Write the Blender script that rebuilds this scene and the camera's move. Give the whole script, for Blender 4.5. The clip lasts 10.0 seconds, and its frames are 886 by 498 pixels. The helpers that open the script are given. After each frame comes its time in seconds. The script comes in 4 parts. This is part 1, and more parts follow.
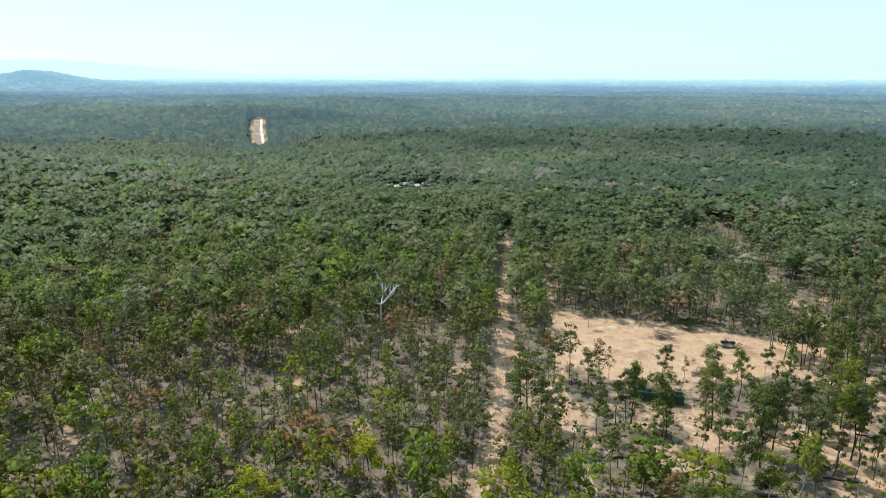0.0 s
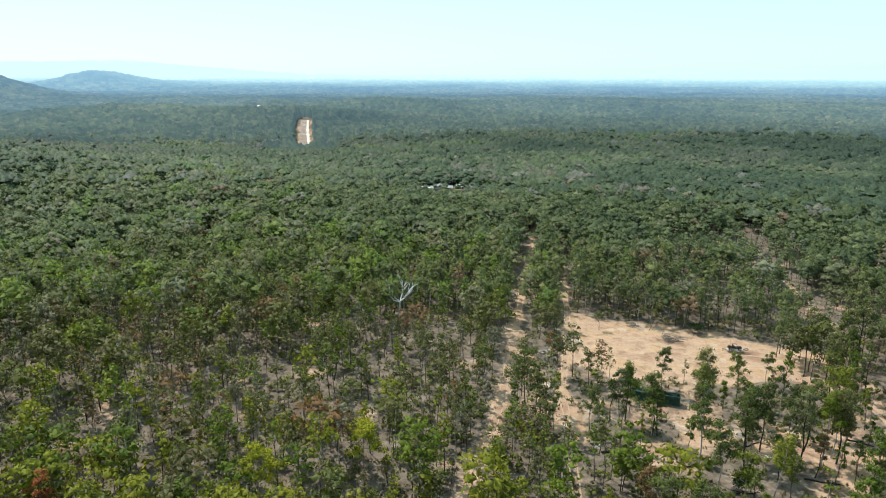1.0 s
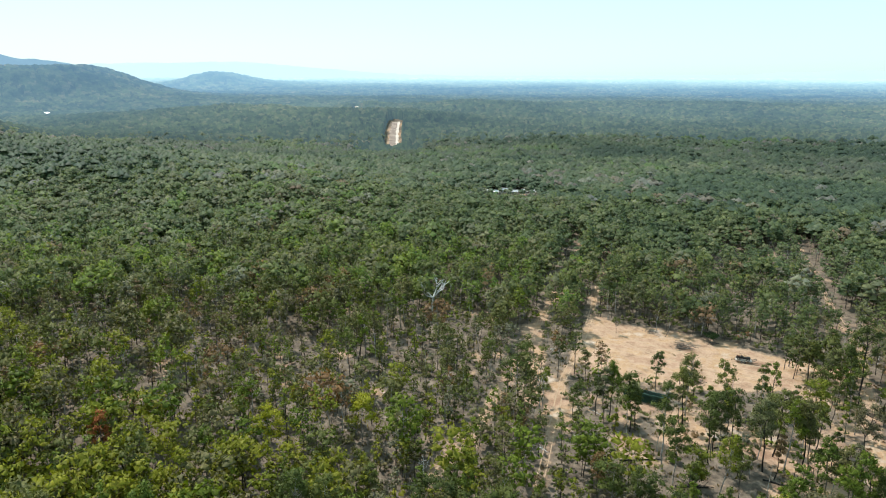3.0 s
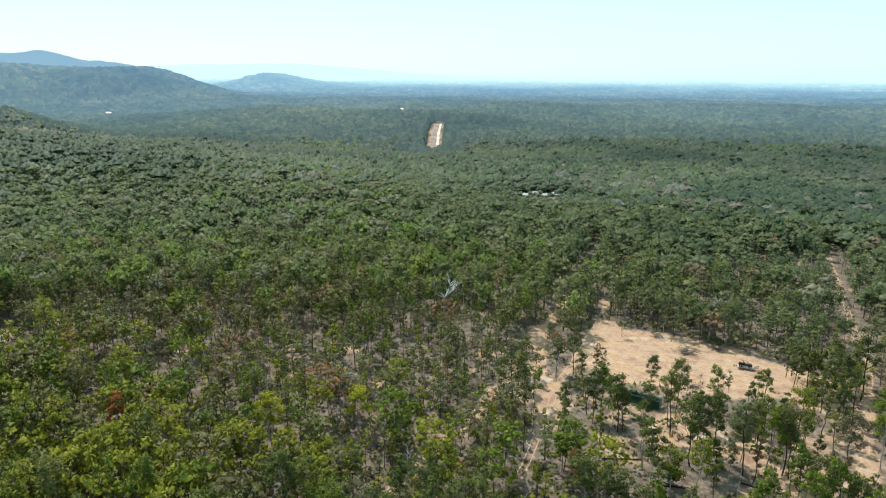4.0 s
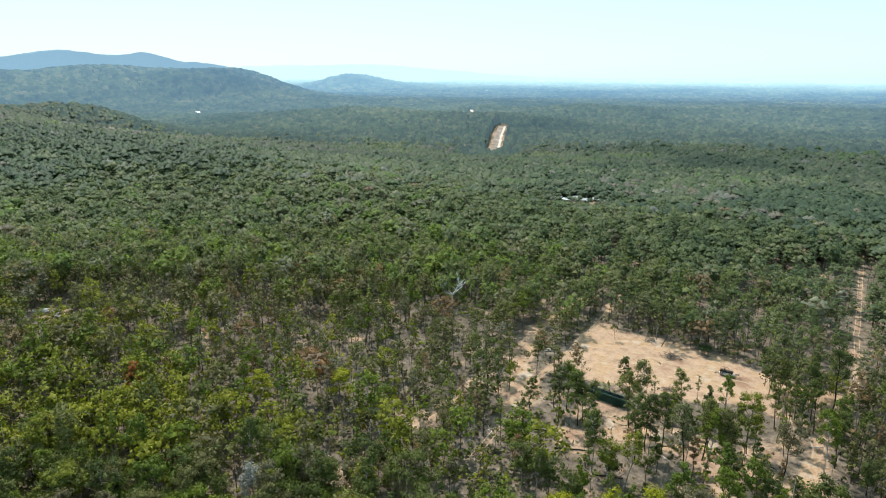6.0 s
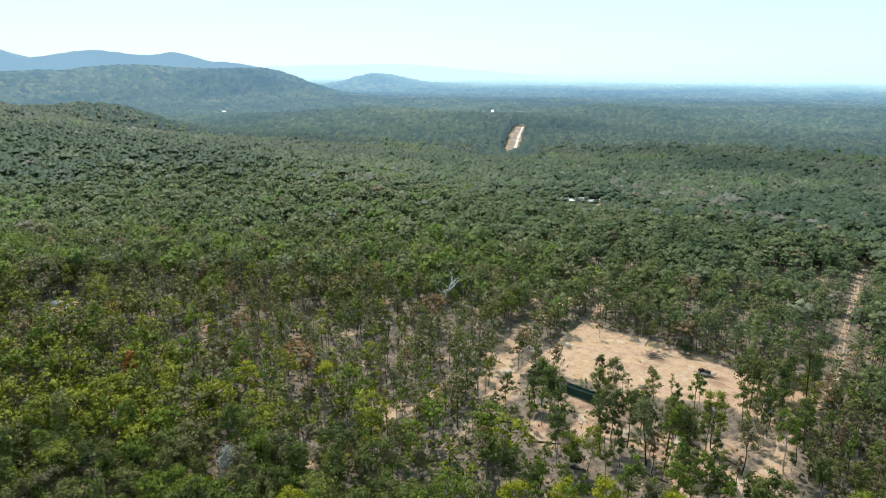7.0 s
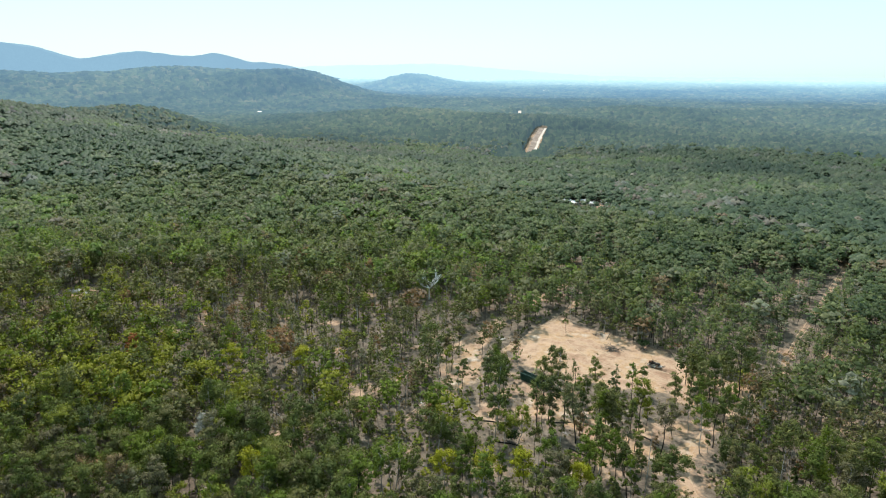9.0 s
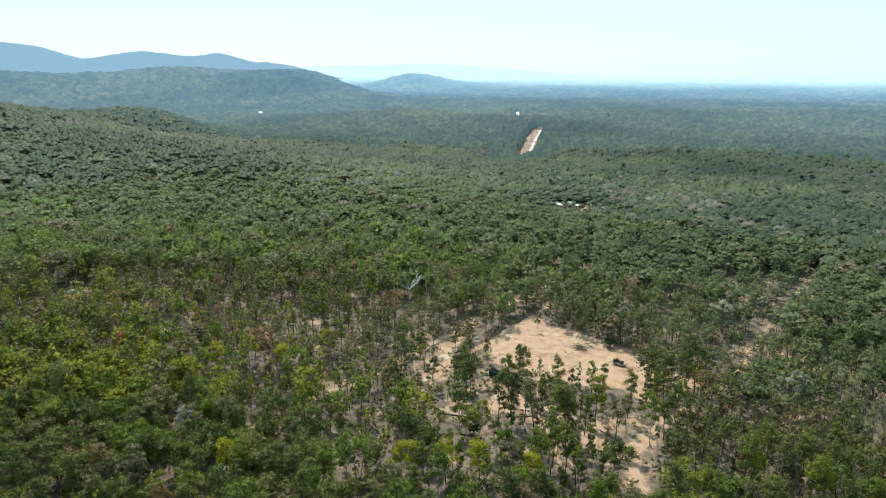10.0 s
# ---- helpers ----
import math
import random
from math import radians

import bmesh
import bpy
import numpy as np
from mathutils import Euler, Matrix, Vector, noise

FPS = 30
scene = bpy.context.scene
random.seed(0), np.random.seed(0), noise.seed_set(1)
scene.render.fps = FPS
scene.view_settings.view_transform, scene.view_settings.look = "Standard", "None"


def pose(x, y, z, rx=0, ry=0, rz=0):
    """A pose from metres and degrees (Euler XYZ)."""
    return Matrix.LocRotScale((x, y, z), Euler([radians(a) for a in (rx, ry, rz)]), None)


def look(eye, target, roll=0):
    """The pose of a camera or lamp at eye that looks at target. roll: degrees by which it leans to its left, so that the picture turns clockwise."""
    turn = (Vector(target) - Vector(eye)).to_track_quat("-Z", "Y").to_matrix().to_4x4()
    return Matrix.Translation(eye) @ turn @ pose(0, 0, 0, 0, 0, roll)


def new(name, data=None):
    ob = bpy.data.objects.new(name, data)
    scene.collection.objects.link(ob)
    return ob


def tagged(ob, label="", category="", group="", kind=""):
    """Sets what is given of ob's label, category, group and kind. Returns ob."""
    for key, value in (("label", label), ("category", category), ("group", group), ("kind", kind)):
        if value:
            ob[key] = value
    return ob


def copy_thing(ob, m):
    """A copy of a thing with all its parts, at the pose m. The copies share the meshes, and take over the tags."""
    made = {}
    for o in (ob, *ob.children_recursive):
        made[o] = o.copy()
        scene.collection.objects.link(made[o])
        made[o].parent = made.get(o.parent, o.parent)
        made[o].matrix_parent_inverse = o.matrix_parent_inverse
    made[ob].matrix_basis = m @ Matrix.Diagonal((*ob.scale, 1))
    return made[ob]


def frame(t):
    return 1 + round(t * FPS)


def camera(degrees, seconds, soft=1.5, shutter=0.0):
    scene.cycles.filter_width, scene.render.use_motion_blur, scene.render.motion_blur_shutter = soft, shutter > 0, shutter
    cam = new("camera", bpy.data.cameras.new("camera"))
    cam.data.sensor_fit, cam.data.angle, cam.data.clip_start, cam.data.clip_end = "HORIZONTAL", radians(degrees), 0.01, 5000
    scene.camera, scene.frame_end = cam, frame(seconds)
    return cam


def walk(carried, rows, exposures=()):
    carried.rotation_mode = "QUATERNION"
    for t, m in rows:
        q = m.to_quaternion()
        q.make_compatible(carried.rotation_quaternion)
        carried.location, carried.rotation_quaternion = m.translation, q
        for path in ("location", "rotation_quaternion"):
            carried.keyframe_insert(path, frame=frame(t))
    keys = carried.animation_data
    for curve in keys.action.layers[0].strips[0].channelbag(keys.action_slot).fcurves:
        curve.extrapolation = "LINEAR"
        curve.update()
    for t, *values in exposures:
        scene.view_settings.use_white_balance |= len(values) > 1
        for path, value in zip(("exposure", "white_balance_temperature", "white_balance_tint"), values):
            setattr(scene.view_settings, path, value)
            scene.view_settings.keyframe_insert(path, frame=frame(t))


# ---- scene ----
cam = camera(68.1, 10.0, 1.1)
METRES, EYE, TILT, LEAN, TURN = 160.0, 81.0, -14.8, 0.0, 0.0
ROWS = [
    (0.0, 0.0, 0.0, 0.0, 0.0, 0.0, -0.0),
    (0.5, 0.0294, -0.0295, 0.0016, 1.88, -0.01, -0.53),
    (1.0, 0.0648, -0.0626, 0.0036, 4.06, -0.06, -1.12),
    (1.5, 0.1048, -0.0973, 0.0062, 6.38, -0.12, -1.74),
    (2.0, 0.1442, -0.1295, 0.0075, 8.25, -0.2, -2.26),
    (2.5, 0.1859, -0.1518, 0.0098, 10.36, -0.3, -2.84),
    (4.0, 0.3248, -0.1972, 0.0204, 16.73, -0.61, -4.53),
    (4.5, 0.3739, -0.2097, 0.0243, 18.6, -0.73, -5.04),
    (5.0, 0.424, -0.2207, 0.029, 20.35, -0.87, -5.51),
    (5.5, 0.4746, -0.2307, 0.0338, 22.07, -1.05, -5.94),
    (7.0, 0.6222, -0.2503, 0.0502, 25.78, -1.55, -6.84),
    (7.5, 0.671, -0.2591, 0.0551, 26.69, -1.68, -7.05),
    (8.0, 0.7193, -0.2753, 0.0584, 27.74, -1.85, -7.25),
    (8.5, 0.7681, -0.2905, 0.0631, 28.63, -1.96, -7.41),
    (9.0, 0.8169, -0.3058, 0.0714, 29.01, -2.04, -7.47),
    (9.5, 0.8658, -0.3221, 0.0809, 29.18, -2.09, -7.52),
    (10.0, 0.9134, -0.3384, 0.0924, 29.3, -2.14, -7.53),
]
walk(cam, [(t, pose(0, 0, EYE, TILT, LEAN, TURN) @ pose(METRES * x, METRES * y, METRES * z, 90 + pitch, roll, yaw)) for t, x, y, z, yaw, pitch, roll in ROWS])


# ---------------------------------------------------------------- daylight
SUN_AZ, SUN_EL = 46.0, 51.0          # degrees left of +y, and above the horizon
world = bpy.data.worlds.new("sky")
scene.world = world
world.use_nodes = True
wn = world.node_tree
wbg = wn.nodes["Background"]
wsky = wn.nodes.new("ShaderNodeTexSky")
wsky.sky_type, wsky.sun_disc = "NISHITA", False
wsky.sun_elevation, wsky.sun_rotation = radians(SUN_EL), radians(-SUN_AZ)
wsky.air_density, wsky.dust_density, wsky.ozone_density, wsky.altitude = 1.2, 0.6, 1.0, 100.0
wveil = wn.nodes.new("ShaderNodeMix")      # thin white haze over the whole sky
wveil.data_type = "RGBA"
wveil.inputs[0].default_value, wveil.inputs[7].default_value = 0.72, (5.0, 7.4, 7.9, 1)
wn.links.new(wsky.outputs[0], wveil.inputs[6])
wn.links.new(wveil.outputs[2], wbg.inputs[0])
wbg.inputs[1].default_value = 0.1

sun = new("sun", bpy.data.lights.new("sun", "SUN"))
sun.data.energy, sun.data.angle, sun.data.color = 3.8, radians(0.6), (0.985, 0.96, 0.90)
sx, sy = -math.sin(radians(SUN_AZ)), math.cos(radians(SUN_AZ))
sun_from = Vector((sx * math.cos(radians(SUN_EL)), sy * math.cos(radians(SUN_EL)), math.sin(radians(SUN_EL))))
sun.matrix_world = look(sun_from * 300, (0, 0, 0))
scene.view_settings.exposure = 0.56


# ---------------------------------------------------------------- numbers in space
def value_noise(x, y, size, seed):
    """Smooth noise from 0 to 1 over the plan; size in metres."""
    x, y = np.asarray(x, float) / size + seed * 17.31, np.asarray(y, float) / size - seed * 9.17
    ix, iy = np.floor(x), np.floor(y)
    fx, fy = x - ix, y - iy
    fx, fy = fx * fx * (3 - 2 * fx), fy * fy * (3 - 2 * fy)

    def h(a, b):
        s = np.sin(a * 127.1 + b * 311.7 + seed * 74.7) * 43758.5453
        return s - np.floor(s)
    return (h(ix, iy) * (1 - fx) + h(ix + 1, iy) * fx) * (1 - fy) + (h(ix, iy + 1) * (1 - fx) + h(ix + 1, iy + 1) * fx) * fy


def fractal(x, y, size, seed):
    return 0.55 * value_noise(x, y, size, seed) + 0.3 * value_noise(x, y, size / 2.3, seed + 3) + 0.15 * value_noise(x, y, size / 5.1, seed + 7)


def bump(x, y, cx, cy, height, sa, sb, turn=0.0, power=2):
    c, s = math.cos(radians(turn)), math.sin(radians(turn))
    u, v = (x - cx) * c + (y - cy) * s, -(x - cx) * s + (y - cy) * c
    return height * np.exp(-0.5 * (np.abs(u / sa) ** power + (v / sb) ** 2))


HILLS = [  # x, y, height, half widths
    (-760, 300, 72, 220, 140), (-172, 120, 11, 85, 60), (-712, 567, 36, 55, 75), (-330, 370, 20, 150, 85),
    (-650, 1110, 24, 150, 110), (-305, 1050, 17, 120, 70), (-212, 770, -15, 130, 75), (-24, 456, 4.5, 34, 24),
    (420, 900, 6, 160, 120),
]
FAR_HILLS = [  # x, y, height, half widths, and for one its turn and how flat-topped it is
    (-2300, 1275, 88, 1000, 260, 52.8, 6), (-2024, 1721, 31, 120, 200), (-1727, 2032, 50, 125, 200), (-2374, 1179, 22, 170, 200),
    (-1968, 3262, 56, 125, 200), (-1900, 3300, 14, 420, 240), (-225, 1400, 26, 170, 140), (-495, 1410, 15, 60, 40),
    (-1250, 1450, -20, 380, 260), (120, 1750, 14, 300, 150), (700, 1500, 12, 250, 200),
]


def ground_z(x, y):
    x, y = np.asarray(x, float), np.asarray(y, float)
    z = 0 * x
    for hill in HILLS + FAR_HILLS:
        z = z + bump(x, y, *hill)
    far = np.clip((np.hypot(x - 70, y - 180) - 160) / 500, 0, 1)
    z = z + far * (fractal(x, y, 260, 5) - 0.5) * 10 + far * (fractal(x, y, 800, 9) - 0.5) * 8
    z = z + np.clip((z - 35) / 50, 0, 1) * np.clip((np.hypot(x, y) - 1200) / 400, 0, 1) * (fractal(x, y, 230, 15) - 0.5) * 42
    return z + (fractal(x, y, 24, 2) - 0.5) * 0.5


def ground_at(x, y):
    return float(ground_z(x, y))


def away(x, y, line):
    """Distance of the points to a line of points on the plan."""
    best = np.full(np.shape(x), 1e9)
    for (ax, ay), (bx, by) in zip(line, line[1:]):
        dx, dy = bx - ax, by - ay
        u = np.clip(((x - ax) * dx + (y - ay) * dy) / (dx * dx + dy * dy), 0, 1)
        best = np.minimum(best, np.hypot(x - ax - u * dx, y - ay - u * dy))
    return best


def inside(x, y, ring):
    res = np.zeros(np.shape(x), bool)
    for (ax, ay), (bx, by) in zip(ring, ring[1:] + ring[:1]):
        if ay == by:
            continue
        res ^= ((ay > y) != (by > y)) & (x < (bx - ax) * (y - ay) / (by - ay) + ax)
    return res


TRACK_WEST = [(2, 84), (6, 104), (9, 117), (12, 132), (14, 148), (16, 166), (18, 184), (20.5, 206), (23.5, 240), (27, 272), (30, 298), (33, 330)]
TRACK_MID = [(29, 104), (29.6, 114), (30.5, 140), (32, 165), (36, 190), (38.5, 212), (41, 245), (43.5, 285), (45, 300)]
TRACK_EAST = [(117, 100), (116, 110), (111.5, 120), (108, 131), (113, 153), (120, 176), (128, 205), (132.5, 246), (141, 304), (149, 360), (153, 385)]
TRACK_LINK = [(18, 200), (20, 190), (21, 176), (24, 162), (31, 148), (31, 134)]
CLEARING = [(38, 221), (48, 214), (58, 212.5), (75, 207), (88, 203), (97, 196), (112, 191), (122, 189), (121, 177), (108, 173), (96, 170), (84, 164), (70, 163),
            (58, 166), (47, 163), (35, 176), (34, 190), (38, 205)]
SPARSE = [(20, 140), (13, 160), (14, 178), (17, 200), (25, 200), (30, 182), (38, 186), (48, 214), (120, 190), (120, 170), (113, 120), (96, 106), (72, 110), (46, 118), (30, 127)]
ROAD_CUT = [(-231, 832), (-238, 855), (-262, 935), (-281, 1010)]
PATCHES = [(-34, 442, 5), (-14, 455, 5), (-111, 860, 6), (-440, 728, 7), (-430, 735, 5), (128, 331, 6), (113, 324, 5), (-39, 157, 6), (-81, 110, 7), (-143, 114, 9), (-57, 150, 5), (-20, 136, 5), (10, 60, 4), (-30, 40, 5), (40, 95, 4), (84, 108, 5)]
ROAD_FAR = [(-462, 1335), (-480, 1372), (-505, 1430)]


def dirt_share(x, y):
    """How bare the soil is, 0 to 1."""
    ragged = (fractal(x, y, 7, 12) - 0.5) * 5
    d = np.zeros(np.shape(x))
    for line, half in ((TRACK_WEST, 1.8), (TRACK_MID[3:], 1.4), (TRACK_MID[:4], 0.7), (TRACK_EAST[:6], 2.3), (TRACK_EAST[5:], 0.9), (TRACK_LINK, 3.6)):
        d = np.maximum(d, np.clip((half + 0.8 + ragged * 0.5 - away(x, y, line)) / 1.6, 0, 1))
    ring = CLEARING + CLEARING[:1]
    side = away(x, y, ring) * np.where(inside(x, y, CLEARING), 1, -1)
    d = np.maximum(d, np.clip((side + ragged + 1.0) / 2.5, 0, 1))
    ring = SPARSE + SPARSE[:1]
    side = away(x, y, ring) * np.where(inside(x, y, SPARSE), 1, -1)
    d = np.maximum(d, np.clip((side + ragged * 2) / 8, 0, 1) * np.clip(0.28 + (fractal(x, y, 12, 31) - 0.5) * 3.8, 0.0, 0.9))
    d = np.maximum(d, np.clip((10 - np.minimum(away(x, y, ROAD_CUT), away(x, y, ROAD_FAR) + 3)) / 3, 0, 1))
    for px, py, pr in PATCHES:
        d = np.maximum(d, 0.7 * np.clip((pr * 0.8 + ragged - np.hypot(x - px, y - py)) / 2.5, 0, 1))
    spots = np.clip((fractal(x, y, 18, 44) - 0.64) * 5, 0, 0.5)
    return np.maximum(d, spots)


# ---------------------------------------------------------------- materials
def material(name, rough=0.8, spec=0.2):
    m = bpy.data.materials.new(name)
    m.use_nodes = True
    b = m.node_tree.nodes["Principled BSDF"]
    b.inputs["Roughness"].default_value = rough
    b.inputs["Specular IOR Level"].default_value = spec
    return m, m.node_tree, b


def node(tree, kind, **inputs):
    n = tree.nodes.new(kind)
    for k, v in inputs.items():
        n.inputs[k.replace("_", " ")].default_value = v
    return n


def ramp(tree, source, stops):
    r = tree.nodes.new("ShaderNodeValToRGB")
    e = r.color_ramp.elements
    while len(e) < len(stops):
        e.new(0.5)
    for el, (at, col) in zip(e, stops):
        el.position, el.color = at, (*col, 1)
    tree.links.new(source, r.inputs[0])
    return r.outputs[0]


def mix(tree, fac, a, b, how="MIX"):
    n = tree.nodes.new("ShaderNodeMix")
    n.data_type, n.blend_type = "RGBA", how
    for sock, v in ((n.inputs[0], fac), (n.inputs[6], a), (n.inputs[7], b)):
        if isinstance(v, (int, float)):
            sock.default_value = v
        elif isinstance(v, tuple):
            sock.default_value = (*v, 1)
        else:
            tree.links.new(v, sock)
    return n.outputs[2]


def noise_out(tree, scale, detail=4.0, rough=0.6, coords="Object"):
    n = node(tree, "ShaderNodeTexNoise", Scale=scale, Detail=detail, Roughness=rough)
    c = tree.nodes.new("ShaderNodeTexCoord")
    tree.links.new(c.outputs[coords], n.inputs["Vector"])
    return n.outputs["Fac"]


def relief(tree, shader, source, strength, distance):
    b = node(tree, "ShaderNodeBump", Strength=strength, Distance=distance)
    tree.links.new(source, b.inputs["Height"])
    tree.links.new(b.outputs[0], shader.inputs["Normal"])


def plain(name, col, rough=0.6, metal=0.0, vary=0.25, scale=3.0, spec=0.3):
    m, t, b = material(name, rough, spec)
    n = noise_out(t, scale, 6.0)
    lo, hi = tuple(c * (1 - vary) for c in col), tuple(min(1, c * (1 + vary)) for c in col)
    t.links.new(ramp(t, n, [(0.3, lo), (0.7, hi)]), b.inputs["Base Color"])
    b.inputs["Metallic"].default_value = metal
    relief(t, b, noise_out(t, scale * 6), 0.3, 0.02)
    return m


LEAF_TONES = [(0.0, (0.064, 0.074, 0.028)), (0.25, (0.086, 0.098, 0.032)), (0.45, (0.118, 0.122, 0.040)), (0.6, (0.138, 0.122, 0.062)),
              (0.72, (0.092, 0.128, 0.020)), (0.82, (0.125, 0.158, 0.020)), (0.88, (0.190, 0.190, 0.022)), (0.92, (0.165, 0.165, 0.115)), (0.975, (0.150, 0.115, 0.070)), (1.0, (0.190, 0.105, 0.050))]
# leaf colours with the blue-grey of distant haze painted in
FAR_HAZE_TONES = [(0.0, (0.075, 0.122, 0.098)), (0.3, (0.096, 0.150, 0.112)), (0.55, (0.124, 0.166, 0.136)), (0.75, (0.120, 0.186, 0.116)), (0.9, (0.168, 0.184, 0.170)), (1.0, (0.185, 0.170, 0.150))]


def foliage(name, source, tones=LEAF_TONES, haze_sheen=0.0, shine=0.22, vary=0.5, grain=(0.9, 0.3), through_tint=(1.2, 1.35, 0.6), deep=1.0, gloss=0.06):
    """Leaves, on far woods with a bluish sheen standing in for haze: the tone of a whole tree from its own number, a
    little change from leaf to leaf, and light that shines through.
    """
    m, t, b = material(name, 0.55, gloss)
    b.inputs["Sheen Weight"].default_value, b.inputs["Sheen Roughness"].default_value, b.inputs["Sheen Tint"].default_value = haze_sheen, 0.45, (0.72, 0.90, 1.0, 1)
    if source == "object":
        tone = t.nodes.new("ShaderNodeObjectInfo").outputs["Random"]
    elif source == "tree":
        a = t.nodes.new("ShaderNodeAttribute")
        a.attribute_name = "tone"
        tone = a.outputs["Fac"]
    else:
        v = t.nodes.new("ShaderNodeValue")
        v.outputs[0].default_value = source
        tone = v.outputs[0]
    col = ramp(t, tone, [(p, tuple(deep * k for k in c)) for p, c in tones])
    island = t.nodes.new("ShaderNodeNewGeometry").outputs["Random Per Island"]
    col = mix(t, 1.0, col, ramp(t, island, [(0.0, (1 - 0.45 * vary,) * 3), (0.5, (1.0, 1.0, 1.0)), (1.0, (1 + 0.75 * vary, 1 + 0.6 * vary, 1 + 0.3 * vary))]), "MULTIPLY")
    col = mix(t, 1.0, col, ramp(t, noise_out(t, grain[0], 5.0, 0.7), [(0.3, (1 - grain[1],) * 3), (0.5, (1.0, 1.0, 1.0)), (0.7, (1 + grain[1],) * 3)]), "MULTIPLY")
    t.links.new(col, b.inputs["Base Color"])
    tr = t.nodes.new("ShaderNodeBsdfTranslucent")
    t.links.new(mix(t, 1.0, col, through_tint, "MULTIPLY"), tr.inputs[0])
    ms = t.nodes.new("ShaderNodeMixShader")
    ms.inputs[0].default_value = shine
    t.links.new(b.outputs[0], ms.inputs[1])
    t.links.new(tr.outputs[0], ms.inputs[2])
    t.links.new(ms.outputs[0], t.nodes["Material Output"].inputs[0])
    return m


NEAR_TONES = [(0.0, (0.055, 0.070, 0.024)), (0.2, (0.078, 0.098, 0.028)), (0.42, (0.104, 0.118, 0.034)), (0.55, (0.122, 0.114, 0.050)), (0.62, (0.082, 0.116, 0.022)),
              (0.78, (0.108, 0.140, 0.020)), (0.86, (0.160, 0.168, 0.024)), (0.92, (0.110, 0.116, 0.066)), (0.97, (0.135, 0.112, 0.066)), (1.0, (0.165, 0.100, 0.050))]
leaf_single = foliage("leaves_of_single_trees", "object", NEAR_TONES)
leaf_wood = foliage("leaves_of_woods", "tree", deep=0.88)


def wood_leaves(name, share, haze_sheen, deep):
    """Leaves of woods farther off: haze painted in as greyer, bluer leaf colour by share."""
    at = np.array([p for p, c in FAR_HAZE_TONES])
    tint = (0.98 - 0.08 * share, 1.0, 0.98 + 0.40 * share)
    tones = [(p, tuple(tint[k] * ((1 - share) * c[k] + share * float(np.interp(p, at, [q[1][k] for q in FAR_HAZE_TONES]))) for k in range(3))) for p, c in LEAF_TONES]
    return foliage(name, "tree", tones, haze_sheen, 0.40, 0.55 - 0.45 * share, (0.9 - 0.75 * share, 0.4 - 0.2 * share), (1.2 - 0.2 * share, 1.35 - 0.35 * share, 0.6 + 0.4 * share), deep, 0.04)


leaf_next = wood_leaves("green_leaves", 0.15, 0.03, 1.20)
leaf_mid = wood_leaves("hazed_grey_green_leaves", 0.24, 0.03, 1.25)
leaf_wide = wood_leaves("hazed_pale_green_leaves", 0.38, 0.03, 1.12)
leaf_far = wood_leaves("hazed_blue_grey_leaves", 0.45, 0.05, 0.80)
leaf_grey = foliage("dry_grey_leaves", 0.5, [(0, (0.30, 0.29, 0.29)), (1, (0.34, 0.33, 0.33))])
leaf_rust = foliage("rusty_red_leaves", 0.5, [(0, (0.24, 0.080, 0.030)), (1, (0.27, 0.10, 0.035))])
leaf_lime = foliage("yellow_green_leaves", 0.5, [(0, (0.22, 0.23, 0.018)), (1, (0.25, 0.24, 0.02))])
leaf_dark = foliage("dark_green_leaves", 0.5, [(0, (0.025, 0.045, 0.015)), (1, (0.03, 0.05, 0.018))])

def bark_of(name, source):
    """Bark: most trunks charred dark, some pale and smooth."""
    m, t, b = material(name, 0.9, 0.1)
    if source == "tree":
        a = t.nodes.new("ShaderNodeAttribute")
        a.attribute_name = "tone"
        k = t.nodes.new("ShaderNodeMath")
        k.operation = "MULTIPLY"
        k.inputs[1].default_value = 23.0
        t.links.new(a.outputs["Fac"], k.inputs[0])
        r = t.nodes.new("ShaderNodeMath")
        r.operation = "FRACT"
        t.links.new(k.outputs[0], r.inputs[0])
        pick = r.outputs[0]
    else:
        pick = t.nodes.new("ShaderNodeObjectInfo").outputs["Random"]
    col = ramp(t, pick, [(0.0, (0.045, 0.038, 0.033)), (0.45, (0.085, 0.072, 0.062)), (0.68, (0.13, 0.115, 0.10)), (0.74, (0.30, 0.28, 0.255)), (1.0, (0.44, 0.42, 0.39))])
    col = mix(t, 1.0, col, ramp(t, noise_out(t, 1.2, 6.0), [(0.3, (0.5, 0.48, 0.46)), (0.7, (1.3, 1.3, 1.3))]), "MULTIPLY")
    t.links.new(col, b.inputs["Base Color"])
    relief(t, b, noise_out(t, 7.0), 0.4, 0.03)
    return m


bark = bark_of("eucalypt_bark", "object")
bark_wood = bark_of("bark_of_woods", "tree")
bark_pale = plain("bare_white_wood", (0.50, 0.48, 0.45), 0.8, 0, 0.2, 1.5)
bark_white = plain("bleached_white_wood", (0.60, 0.59, 0.57), 0.75, 0, 0.15, 1.5)
twigs_pale = plain("weathered_grey_branches", (0.36, 0.335, 0.305), 0.85, 0, 0.3, 0.8)
twigs = plain("dry_twigs", (0.15, 0.125, 0.105), 0.9, 0, 0.4, 2.0)
char = plain("charred_log", (0.02, 0.018, 0.017), 0.9, 0, 0.4, 2.0)
straw = foliage("dry_grass", "tree", [(0.0, (0.25, 0.18, 0.10)), (0.5, (0.34, 0.26, 0.15)), (1.0, (0.16, 0.15, 0.07))])

